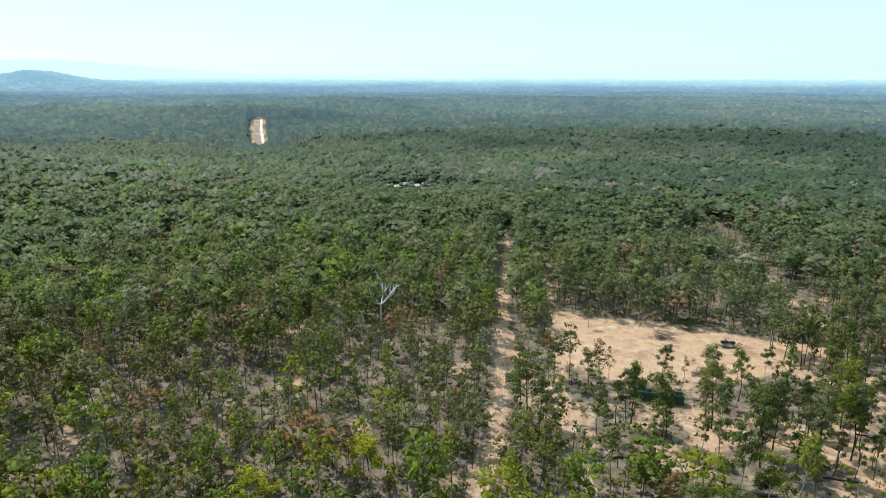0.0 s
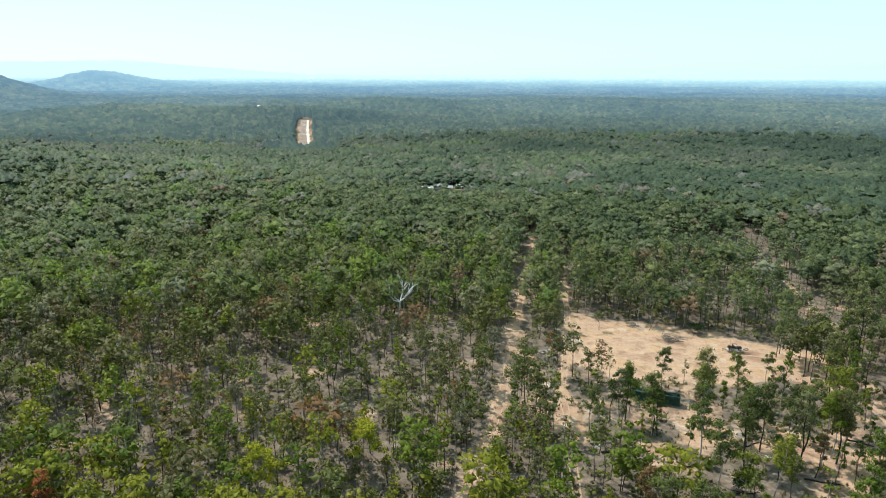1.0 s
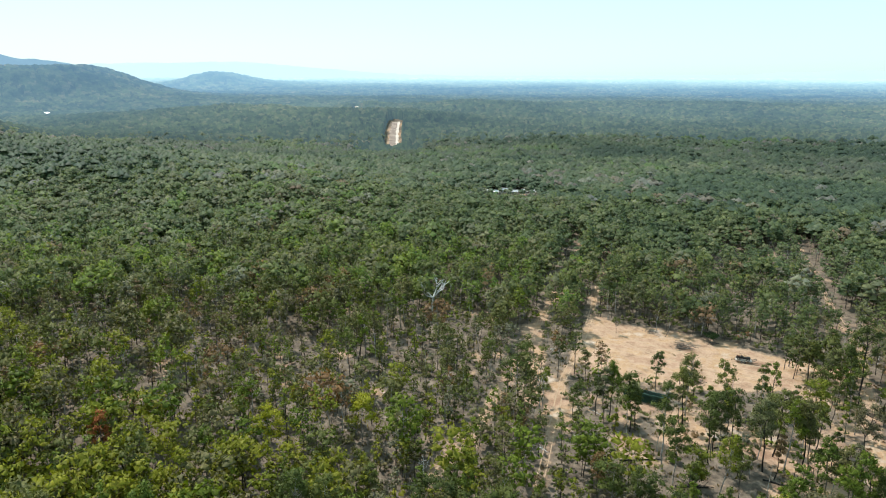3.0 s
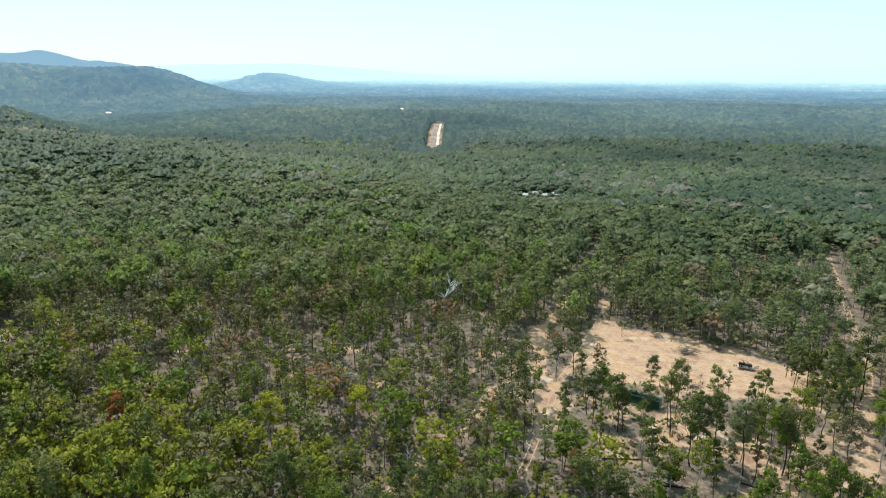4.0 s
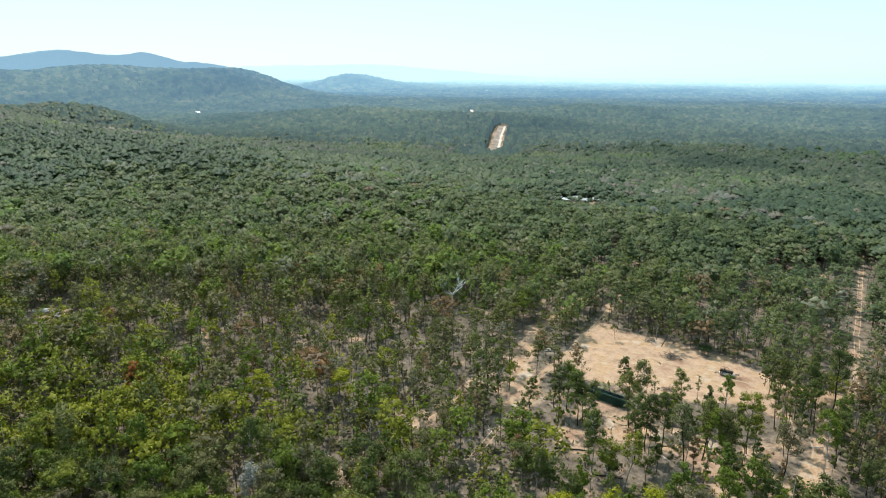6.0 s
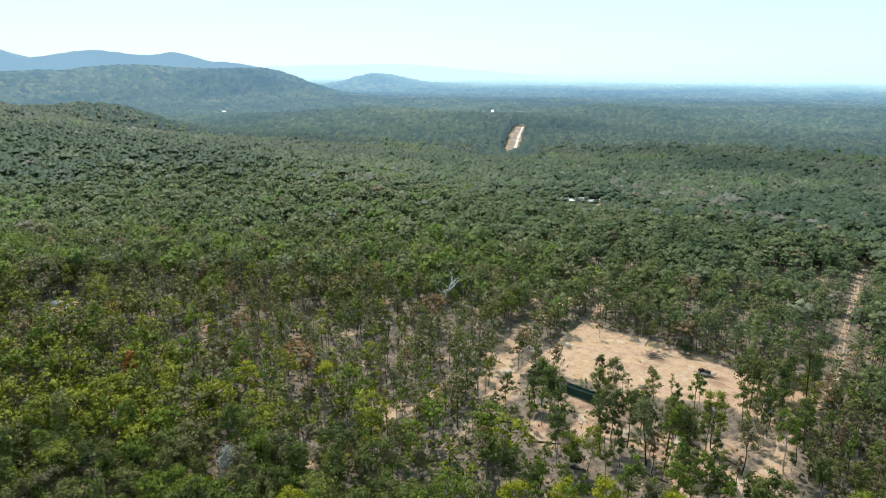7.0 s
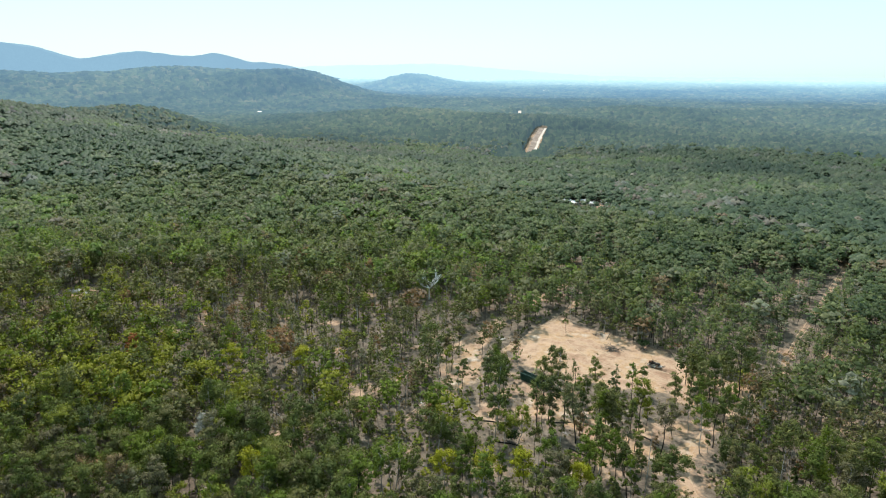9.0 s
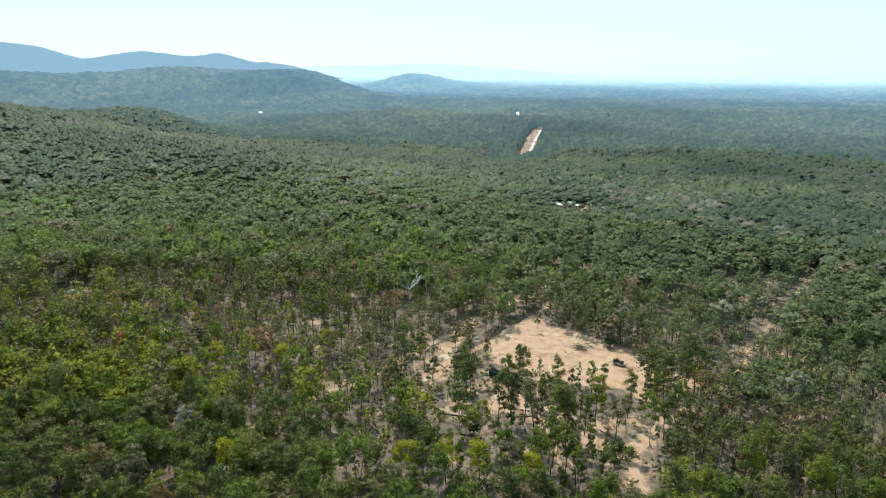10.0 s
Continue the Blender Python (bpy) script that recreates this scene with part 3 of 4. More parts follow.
MID, FAR, LAST = 285.0, 600.0, 860.0
x, y = scatter(4.2, 12, MID)
ok = keep(x, y)
x, y = x[ok], y[ok]
plan = rows_of(x, y)
dist = away(x, y, [(-32, 26), (20, 60), (70, 86), (150, 118)]) - 45 * inside(x, y, SPARSE)
order = np.argsort(dist)
plan = plan[order]
KIND = {"tall": ("eucalypt_tree", 230, "tall eucalypt with dark trunk and loose green crown", "eucalypt trees"),
        "slim": ("young_eucalypt", 150, "slender young eucalypt with thin sparse crown", "young eucalypts"),
        "broad": ("wattle_tree", 180, "low spreading wattle with rounded leafy crown", "wattle trees")}
style_of = np.array([FORMS[int(k)][2] for k in plan[:, 2]])
is_single = np.zeros(len(plan), bool)
for style, (name, most, label, group) in KIND.items():
    is_single[np.flatnonzero(style_of == style)[:most]] = True
singles, rest = plan[is_single], plan[~is_single]

def crown_mesh(g, cen, siz, leaves, size, mat):
    v, f, n = merged([clump_forms(g, cen, siz * 0.45, 5, 1), leaf_puffs(g, cen, siz, leaves, size)])
    return mesh_of("crown", v, f, [mat], normals=n)


# single trees: built once for each form, then copied
near_forms = []
for i, (wood, cen, siz) in enumerate(frames_of):
    h, s, style = FORMS[i]
    g = np.random.default_rng(900 + i)
    trunk = mesh_of("trunk", *wood_mesh([(p, r, min(k, 5)) for p, r, k in wood if k > 3], 2), [bark])
    count = int({"tall": 2000, "slim": 1100, "broad": 2300}[style])
    crown = crown_mesh(g, cen, siz, count, 0.225, leaf_single)
    near_forms.append((trunk, crown))
first = {}


def plant(form, m):
    if form not in first:
        name, most, label, group = KIND[FORMS[form][2]]
        tree = new(name)
        tagged(tree, label, "tree", group)
        for nm, me in zip(("trunk", "crown"), near_forms[form]):
            new(nm, me).parent = tree
        tree.matrix_basis = m
        first[form] = tree
        return tree
    got = copy_thing(first[form], m)
    got.scale = m.to_scale()
    return got


for px, py, form, scl, turn, tone in singles:
    plant(int(form), pose(px, py, ground_at(px, py) - 0.1, 0, 0, math.degrees(turn)) @ Matrix.Diagonal((scl, scl, scl, 1)))

# woods
WOOD_NEAR = "dense dry eucalypt woodland of thin dark trunks"
close = away(rest[:, 0], rest[:, 1], [(0, 0), (145, -45)]) < 205
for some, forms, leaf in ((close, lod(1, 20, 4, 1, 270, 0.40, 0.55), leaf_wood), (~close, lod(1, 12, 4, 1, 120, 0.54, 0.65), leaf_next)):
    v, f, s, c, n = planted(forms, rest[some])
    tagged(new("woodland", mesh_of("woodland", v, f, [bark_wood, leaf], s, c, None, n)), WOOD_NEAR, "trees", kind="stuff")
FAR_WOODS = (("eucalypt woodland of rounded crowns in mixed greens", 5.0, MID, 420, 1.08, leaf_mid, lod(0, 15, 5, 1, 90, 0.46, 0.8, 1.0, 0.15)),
             ("grey-green woodland of rounded crowns, tinted as by haze", 5.4, 420, FAR, 1.12, leaf_wide, lod(0, 8, 5, 1, 24, 0.6, 0.95, 0.5, 0.3)),
             ("distant grey-green woodland of rounded crowns, bluer as by haze", 6.0, FAR, LAST, 1.08, leaf_far, lod(0, 5, 5, 1, 5, 0.8, 1.0, 0.35, 0.45)))
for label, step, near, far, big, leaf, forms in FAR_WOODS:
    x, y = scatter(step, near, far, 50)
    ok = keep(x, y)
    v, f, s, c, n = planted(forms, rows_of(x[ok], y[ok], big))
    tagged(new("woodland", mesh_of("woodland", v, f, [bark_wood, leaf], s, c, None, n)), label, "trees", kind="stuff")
# leafless trees here and there in the woods
bare_frames = [tree_frame(np.random.default_rng(40 + i), 10.5 + 1.5 * i, 2.3 + 0.2 * i, "bare")[0] for i in range(4)]
bare_forms = []
for w in bare_frames:
    v, f = wood_mesh([(p, r * 0.85, max(k, 4)) for p, r, k in w], 1)
    bare_forms.append((v, f, np.zeros(len(f), int), np.zeros_like(v)))
x, y = scatter(19.0, 70, 520)
ok = keep(x, y)
x, y = x[ok], y[ok]
places = np.column_stack([x, y, rng.integers(0, 4, len(x)), rng.uniform(0.8, 1.25, len(x)), rng.random(len(x)) * 6.28, rng.random(len(x))])
v, f, s, c, n = planted(bare_forms, places)
tagged(new("dead_trees", mesh_of("dead_trees", v, f, [twigs_pale], s, c)), "pale leafless trees scattered among the living", "trees", kind="stuff")
# the woods go on under and behind the line of flight
x, y = scatter(5.6, 0, 175, 320)
ok = keep(x, y) & ((away(x, y, [(0, 0), (145, -45)]) < 12) | ~in_view(x, y, 25))
v, f, s, c, n = planted(lod(0, 12, 5, 1, 45, 0.62, 0.75), rows_of(x[ok], y[ok]))
tagged(new("woodland", mesh_of("woodland", v, f, [bark_wood, leaf_wood], s, c, None, n)), "open eucalypt woodland on sandy soil", "trees", kind="stuff")


# ---------------------------------------------------------------- far distance: a rough canopy to the horizon, paled by haze painted as emission
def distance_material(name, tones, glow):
    """Woods far off, haze painted in as emission; glow: its colour by the distance in km from the clearing."""
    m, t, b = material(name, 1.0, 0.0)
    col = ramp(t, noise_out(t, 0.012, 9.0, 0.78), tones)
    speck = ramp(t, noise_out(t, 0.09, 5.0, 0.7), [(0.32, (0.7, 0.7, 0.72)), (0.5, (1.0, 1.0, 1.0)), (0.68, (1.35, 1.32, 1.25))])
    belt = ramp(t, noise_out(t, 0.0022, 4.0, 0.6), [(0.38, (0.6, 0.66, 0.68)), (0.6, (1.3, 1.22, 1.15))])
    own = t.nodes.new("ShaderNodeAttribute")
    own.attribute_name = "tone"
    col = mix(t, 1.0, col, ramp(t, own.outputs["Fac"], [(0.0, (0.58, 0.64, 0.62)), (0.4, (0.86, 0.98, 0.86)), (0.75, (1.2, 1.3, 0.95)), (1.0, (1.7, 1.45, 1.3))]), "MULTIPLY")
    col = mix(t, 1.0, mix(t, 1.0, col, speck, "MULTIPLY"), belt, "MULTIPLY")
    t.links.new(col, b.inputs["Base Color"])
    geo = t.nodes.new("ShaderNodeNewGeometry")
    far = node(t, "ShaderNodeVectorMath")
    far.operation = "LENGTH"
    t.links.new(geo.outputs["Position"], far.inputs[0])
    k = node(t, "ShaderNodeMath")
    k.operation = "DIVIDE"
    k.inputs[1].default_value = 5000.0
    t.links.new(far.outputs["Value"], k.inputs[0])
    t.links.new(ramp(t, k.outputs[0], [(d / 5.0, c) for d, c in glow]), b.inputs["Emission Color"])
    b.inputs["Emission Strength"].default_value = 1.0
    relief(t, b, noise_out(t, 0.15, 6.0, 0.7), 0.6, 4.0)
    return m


# haze colours that the far canopy itself emits, by km
HAZE_GLOW = [(0.8, (0.034, 0.054, 0.064)), (1.4, (0.061, 0.108, 0.148)), (2.4, (0.074, 0.140, 0.212)), (2.9, (0.092, 0.185, 0.300)), (3.6, (0.15, 0.29, 0.435)), (4.2, (0.31, 0.51, 0.63)), (4.85, (0.52, 0.77, 0.86))]
far_canopy = distance_material("hazed_far_woodland", [(0.3, (0.027, 0.034, 0.024)), (0.5, (0.044, 0.052, 0.033)), (0.7, (0.068, 0.068, 0.046))], HAZE_GLOW)

def crowns_at(u, v, seed):
    """Rounded crowns side by side over two even coordinates: height from 0 to 1, and a number for each crown."""
    iu, iv = np.floor(u), np.floor(v)
    best, tone = np.zeros(u.shape), np.zeros(u.shape)

    def h(a, b, k):
        q = np.sin(a * 127.1 + b * 311.7 + (seed + k) * 74.7) * 43758.5453
        return q - np.floor(q)
    for a in (-1, 0, 1):
        for b_ in (-1, 0, 1):
            cu, cv = iu + a, iv + b_
            r = np.hypot(u - cu - h(cu, cv, 1), v - cv - h(cu, cv, 2)) / (0.65 + 0.4 * h(cu, cv, 3))
            top = np.sqrt(np.clip(1 - r * r, 0, 1)) * (0.55 + 0.45 * h(cu, cv, 4))
            tone = np.where(top > best, h(cu, cv, 5), tone)
            best = np.maximum(best, top)
    return best, tone


az = np.radians(np.linspace(-40, 70, 1000))
rad = np.geomspace(LAST - 90, 4850, 290)
AZ, RD = np.meshgrid(az, rad)
PX, PY = 70 - np.sin(AZ) * RD, -20 + np.cos(AZ) * RD
grow = np.clip((RD - LAST + 90) / 150, 0, 1)
crown_h, crown_tone = crowns_at(AZ * 180, np.log(RD) * 90, 3)
PZ = ground_z(PX, PY) + 3 + grow * (2 + 11 * crown_h) + 66 * np.clip((RD - 3000) / 1850, 0, 1) ** 1.3 + 5 * (fractal(PX, PY, 40, 71) - 0.5)
PZ = np.where((away(PX, PY, ROAD_CUT) < 13) | (away(PX, PY, ROAD_FAR) < 15), ground_z(PX, PY) - 3, PZ)
PZ = np.where(away(PX, PY, [(-425, 1235), (-455, 1310)]) < 22, ground_z(PX, PY) + 2, PZ)
idx = np.arange(PX.size).reshape(PX.shape)
p, q, r, s = idx[:-1, :-1].ravel(), idx[:-1, 1:].ravel(), idx[1:, 1:].ravel(), idx[1:, :-1].ravel()
tt = np.concatenate([np.column_stack([p, q, r]), np.column_stack([p, r, s])])
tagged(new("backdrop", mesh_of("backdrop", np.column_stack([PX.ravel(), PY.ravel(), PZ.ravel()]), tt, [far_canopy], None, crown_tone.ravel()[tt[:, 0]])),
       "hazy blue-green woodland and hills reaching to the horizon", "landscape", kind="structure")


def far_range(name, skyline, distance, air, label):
    """A mountain range, its haze painted as one even emission colour; skyline: degrees left of +y, and height."""
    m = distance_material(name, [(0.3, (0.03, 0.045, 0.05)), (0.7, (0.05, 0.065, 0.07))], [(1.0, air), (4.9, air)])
    a = np.linspace(-50, 82, 1100)
    h = np.interp(a, [p[0] for p in skyline], [p[1] for p in skyline])
    soft = np.exp(-0.5 * (np.arange(-20, 21) / 3.5) ** 2)
    h = np.convolve(np.pad(h, 20, mode="edge"), soft / soft.sum(), mode="valid")
    h = h + 10 * (value_noise(a, a * 0, 1.3, 3) - 0.5) + 7 * (value_noise(a, a * 0, 0.4, 8) - 0.5)
    rows = []
    for back, share in ((0, -0.1), (12, 0.35), (25, 0.75), (40, 1.0), (60, 0.9)):
        d = distance + back + 10 * value_noise(a, a * 0 + back, 0.8, 14)
        rows.append(np.column_stack([70 - np.sin(np.radians(a)) * d, -20 + np.cos(np.radians(a)) * d, h * share]))
    v = np.concatenate(rows)
    n = len(a)
    idx = np.arange(len(v)).reshape(len(rows), n)
    p, q, r, s = idx[:-1, :-1].ravel(), idx[:-1, 1:].ravel(), idx[1:, 1:].ravel(), idx[1:, :-1].ravel()
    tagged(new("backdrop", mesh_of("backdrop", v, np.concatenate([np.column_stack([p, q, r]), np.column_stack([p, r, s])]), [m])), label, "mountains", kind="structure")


far_range("blue_haze_range", [(-50, 20), (36, 20), (39, 90), (41, 130), (43, 169), (45, 172), (46.3, 196), (47.8, 233), (49.9, 212), (52, 226), (54, 238), (57.9, 187), (60.7, 262), (64.5, 282), (70, 250), (82, 240)],
          4560, (0.19, 0.325, 0.44), "mountain range behind the near hills, blue with painted haze")
far_range("pale_haze_range", [(-50, 100), (-34, 105), (-23, 126), (-16.6, 121), (-10, 95), (0, 88), (10, 86), (16.5, 95), (22.6, 126), (26.7, 157), (30, 178), (34, 167), (38, 160), (42, 150), (46, 140), (82, 140)],
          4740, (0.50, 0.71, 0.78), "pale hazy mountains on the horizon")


# ---------------------------------------------------------------- paint, metal and timber of the small things
steel_green = plain("faded_green_container_paint", (0.045, 0.112, 0.088), 0.55, 0.0, 0.3, 0.8)
steel_dark = plain("dark_weathered_metal", (0.03, 0.028, 0.026), 0.6, 0.4, 0.5, 2.0)
steel_pale = plain("pale_dusty_metal", (0.40, 0.37, 0.33), 0.6, 0.1, 0.2, 1.5)
rubber = plain("old_rubber", (0.025, 0.024, 0.023), 0.9, 0.0, 0.3, 4.0)
rust = plain("rusty_metal", (0.13, 0.06, 0.035), 0.8, 0.2, 0.4, 2.0)
roof_white = plain("white_roof_sheet", (0.70, 0.71, 0.70), 0.45, 0.0, 0.08, 0.8)
roof_grey = plain("grey_roof_sheet", (0.45, 0.46, 0.46), 0.45, 0.2, 0.15, 0.8)
wall_cream = plain("cream_wall_board", (0.52, 0.49, 0.43), 0.8, 0.0, 0.12, 0.7)
pane_dark = plain("dark_window_pane", (0.03, 0.035, 0.04), 0.1, 0.0, 0.1, 1.0, 0.6)
door_brown = plain("brown_door", (0.14, 0.09, 0.055), 0.6, 0.0, 0.2, 1.0)
stone = plain("grey_boulder_stone", (0.34, 0.32, 0.30), 0.9, 0.0, 0.35, 0.9)


def thing(name, label, category, m, group=""):
    ob = new(name)
    ob.matrix_basis = m
    return tagged(ob, label, category, group)


def wheel_parts(parent, x, y, z, radius, width):
    bm = bmesh.new()
    bmesh.ops.create_cone(bm, cap_ends=True, segments=20, radius1=radius, radius2=radius, depth=width, matrix=pose(x, y, z, 90, 0, 0))
    bmesh.ops.bevel(bm, geom=[e for e in bm.edges if e.is_boundary or len(e.link_faces) == 2 and e.calc_face_angle(0) > 1], offset=radius * 0.12, segments=2, affect="EDGES")
    tyre = part("tyre", bm, rubber, parent)
    bm = bmesh.new()
    bmesh.ops.create_cone(bm, cap_ends=True, segments=14, radius1=radius * 0.55, radius2=radius * 0.55, depth=width * 1.08, matrix=pose(x, y, z, 90, 0, 0))
    part("rim", bm, steel_pale, tyre, "pale steel wheel rim")


# green shipping container: ribbed sides and roof, corner posts, doors with lock bars
CL, CW, CH = 12.19, 2.44, 2.59
m = pose(55.2, 152.6, ground_at(55.2, 152.6) + 0.12, 0, 0, -15.5)
box_green = thing("shipping_container", "long faded green steel shipping container among trees", "container", m)


def ribbed(length, height, depth, count):
    """A corrugated sheet in the x-z plane, ribs standing out to +y."""
    bm = bmesh.new()
    step = length / count
    prof = []
    for k in range(count):
        x0 = -length / 2 + k * step
        prof += [(x0, 0), (x0 + step * 0.3, 0), (x0 + step * 0.45, depth), (x0 + step * 0.85, depth)]
    prof.append((length / 2, 0))
    lo = [bm.verts.new((a, b, 0)) for a, b in prof]
    hi = [bm.verts.new((a, b, height)) for a, b in prof]
    for k in range(len(prof) - 1):
        bm.faces.new((lo[k], lo[k + 1], hi[k + 1], hi[k]))
    bmesh.ops.solidify(bm, geom=list(bm.faces), thickness=0.02)
    return bm


for nm, side, turn in (("side_wall", -1, 180), ("side_wall", 1, 0)):
    bm = ribbed(CL - 0.3, CH - 0.3, 0.05, 40)
    bm.transform(pose(0, side * (CW / 2 - 0.08), 0.15, 0, 0, turn))
    part(nm, bm, steel_green, box_green)
bm = ribbed(CL - 0.3, CW - 0.2, 0.03, 40)
bm.transform(pose(0, CW / 2 - 0.1, CH - 0.06, 90, 0, 0))
part("roof", bm, steel_green, box_green)
bm = ribbed(CW - 0.3, CH - 0.3, 0.05, 9)
bm.transform(pose(-CL / 2 + 0.08, 0, 0.15, 0, 0, 90))
part("end_wall", bm, steel_green, box_green)
for k in (-1, 1):
    door = part("door", box(bmesh.new(), CL / 2 - 0.06, k * 0.57, CH / 2, 0.06, 1.1, CH - 0.32, 0, 0.01), steel_green, box_green)
    for dy in (-0.25, 0.25):
        bm = bmesh.new()
        bmesh.ops.create_cone(bm, cap_ends=True, segments=8, radius1=0.025, radius2=0.025, depth=CH - 0.25, matrix=pose(CL / 2 + 0.01, k * 0.57 + dy, CH / 2))
        part("lock_bar", bm, steel_pale, door, "pale lock bar")
for sx_ in (-1, 1):
    for sy_ in (-1, 1):
        part("corner_post", box(bmesh.new(), sx_ * (CL / 2 - 0.08), sy_ * (CW / 2 - 0.08), CH / 2, 0.16, 0.16, CH, 0, 0.015), steel_green, box_green)
for sy_ in (-1, 1):
    for z_ in (0.08, CH - 0.08):
        part("rail", box(bmesh.new(), 0, sy_ * (CW / 2 - 0.07), z_, CL - 0.3, 0.12, 0.14, 0, 0.01), steel_green, box_green)
part("floor_frame", box(bmesh.new(), 0, 0, 0.1, CL - 0.3, CW - 0.3, 0.12), steel_dark, box_green)

# flat trailer with a dark stripped buggy on it
TR = pose(87.8, 187.6, ground_at(87.8, 187.6), 0, 0, -7)
trailer = thing("flatbed_trailer", "pale flat trailer with a raised ramp, on bare soil", "trailer", TR)
part("deck", box(bmesh.new(), 0, 0, 0.72, 4.9, 2.1, 0.10, 0, 0.015), steel_pale, trailer)
for k in (-1, 1):
    part("side_rail", box(bmesh.new(), 0, k * 1.08, 0.74, 5.0, 0.07, 0.22, 0, 0.01), steel_pale, trailer)
    for x_ in (-0.55, 0.35):
        wheel_parts(trailer, x_, k * 1.25, 0.36, 0.36, 0.22)
    part("mudguard", box(bmesh.new(), -0.1, k * 1.26, 0.80, 1.9, 0.3, 0.04, 0, 0.015), steel_pale, trailer)
    bm = box(bmesh.new(), 0, 0, 0, 1.7, 0.55, 0.06, 0, 0.01)
    bm.transform(pose(3.1, k * 0.6, 1.0, 0, -24, 0))
    part("ramp", bm, steel_dark, trailer, "dark tilted loading ramp")
bm = bmesh.new()
for k in (-1, 1):
    box(bm, -3.0, k * 0.38, 0.6, 1.5, 0.09, 0.09, -k * 26)
part("drawbar", bm, steel_dark, trailer)
bm = bmesh.new()
bmesh.ops.create_cone(bm, cap_ends=True, segments=10, radius1=0.05, radius2=0.05, depth=0.62, matrix=pose(-3.55, 0, 0.32))
part("jockey_stand", bm, steel_dark, trailer)

buggy = thing("buggy", "dark stripped off-road buggy standing on the trailer", "vehicle", TR @ pose(-0.15, 0, 0.77) @ Matrix.Diagonal((1.3, 1.15, 1.15, 1)))
bm = box(bmesh.new(), 0, 0, 0.62, 3.2, 1.15, 0.42, 0, 0.12)
box(bm, 1.15, 0, 0.86, 0.9, 1.0, 0.22, 0, 0.08)
part("body", bm, steel_dark, buggy)
for x_ in (-1.05, 1.05):
    for k in (-1, 1):
        wheel_parts(buggy, x_, k * 0.74, 0.38, 0.38, 0.28)
for k in (-1, 1):
    v, f = tube([(-1.0, k * 0.5, 0.8), (-0.8, k * 0.5, 1.55), (0.25, k * 0.48, 1.6), (0.8, k * 0.5, 0.9)], [0.035] * 4, 6)
    bar = new("roll_bar", mesh_of("roll_bar", v, f, [steel_dark]))
    bar.parent = buggy
    seat = part("seat", box(bmesh.new(), -0.25, k * 0.28, 0.95, 0.5, 0.42, 0.16, 0, 0.05), rubber, buggy)
    part("seat_back", box(bmesh.new(), -0.52, k * 0.28, 1.2, 0.14, 0.42, 0.55, 0, 0.05), rubber, seat)
part("engine", box(bmesh.new(), -1.15, 0, 0.98, 0.7, 0.7, 0.36, 0, 0.06), rust, buggy, "rusty exposed engine")
v, f = tube([(-0.9, 0.35, 1.5), (-0.95, 0.36, 2.5)], [0.02, 0.012], 5)
mast = new("flag_pole", mesh_of("flag_pole", v, f, [steel_dark]))
mast.parent = buggy

# heap of pale roofing sheets beside the track
heap = thing("sheet_metal_heap", "untidy heap of pale roofing sheets on the ground", "scrap", pose(28.2, 182.4, ground_at(28.2, 182.4), 0, 0, 20))
g = random.Random(4)
for k in range(7):
    bm = ribbed(2.2 + g.random(), 0.8, 0.03, 8)
    bm.transform(pose(g.uniform(-0.7, 0.7), g.uniform(-0.5, 0.5), 0.08 + 0.09 * k, 90 + g.uniform(-9, 9), g.uniform(-6, 6), g.uniform(-35, 35)))
    part("roofing_sheet", bm, steel_pale, heap)


# charred fallen logs and grey ones
def log(ax, ay, bx, by, radius, mat, label, branches=3):
    g = np.random.default_rng(int(abs(ax * 31 + by * 17)))
    n = 7
    u = np.linspace(0, 1, n)
    x = ax + (bx - ax) * u + g.normal(size=n) * 0.12
    y = ay + (by - ay) * u + g.normal(size=n) * 0.12
    z = ground_z(x, y) + radius * 0.8
    pieces = [tube(np.column_stack([x, y, z]), radius * (1 - 0.5 * u), 8)]
    for k in range(branches):
        i = g.integers(2, n - 1)
        d = g.normal(size=3) * [1.2, 1.2, 0.3] + [0, 0, 0.5]
        p0 = np.array([x[i], y[i], z[i]])
        pieces.append(tube([p0, p0 + d * 0.6, p0 + d * 1.2 + g.normal(size=3) * 0.15], [radius * 0.35, radius * 0.25, radius * 0.08], 5))
    v, f = joined(pieces)
    c = v.mean(0)
    ob = new("fallen_log", mesh_of("fallen_log", v - c, f, [mat]))
    ob.location = c
    tagged(ob, label, "log", "fallen logs")


BURNT, GREYED = "burnt black fallen log on pale soil", "bleached grey fallen branch on leaf litter"
for ax, ay, bx, by, r_ in ((36.5, 126.0, 42.8, 127.2, 0.30), (47.0, 119.6, 56.6, 122.2, 0.26), (59, 112, 66.5, 113.2, 0.25), (79, 119.5, 86, 117.8, 0.22), (70, 131, 75, 134, 0.18), (96, 137, 101, 134, 0.2)):
    log(ax, ay, bx, by, r_, char, BURNT)
g = random.Random(9)
for k in range(46):
    x_, y_ = g.uniform(-90, 135), g.uniform(75, 160)
    a_, l_ = g.uniform(0, 6.28), g.uniform(2.5, 6.5)
    if bool(inside(np.array(x_), np.array(y_), CLEARING)):
        continue
    log(x_, y_, x_ + math.cos(a_) * l_, y_ + math.sin(a_) * l_, g.uniform(0.07, 0.16), bark_pale if k % 3 else bark, GREYED if k % 3 else "dark fallen branch on leaf litter", 4)


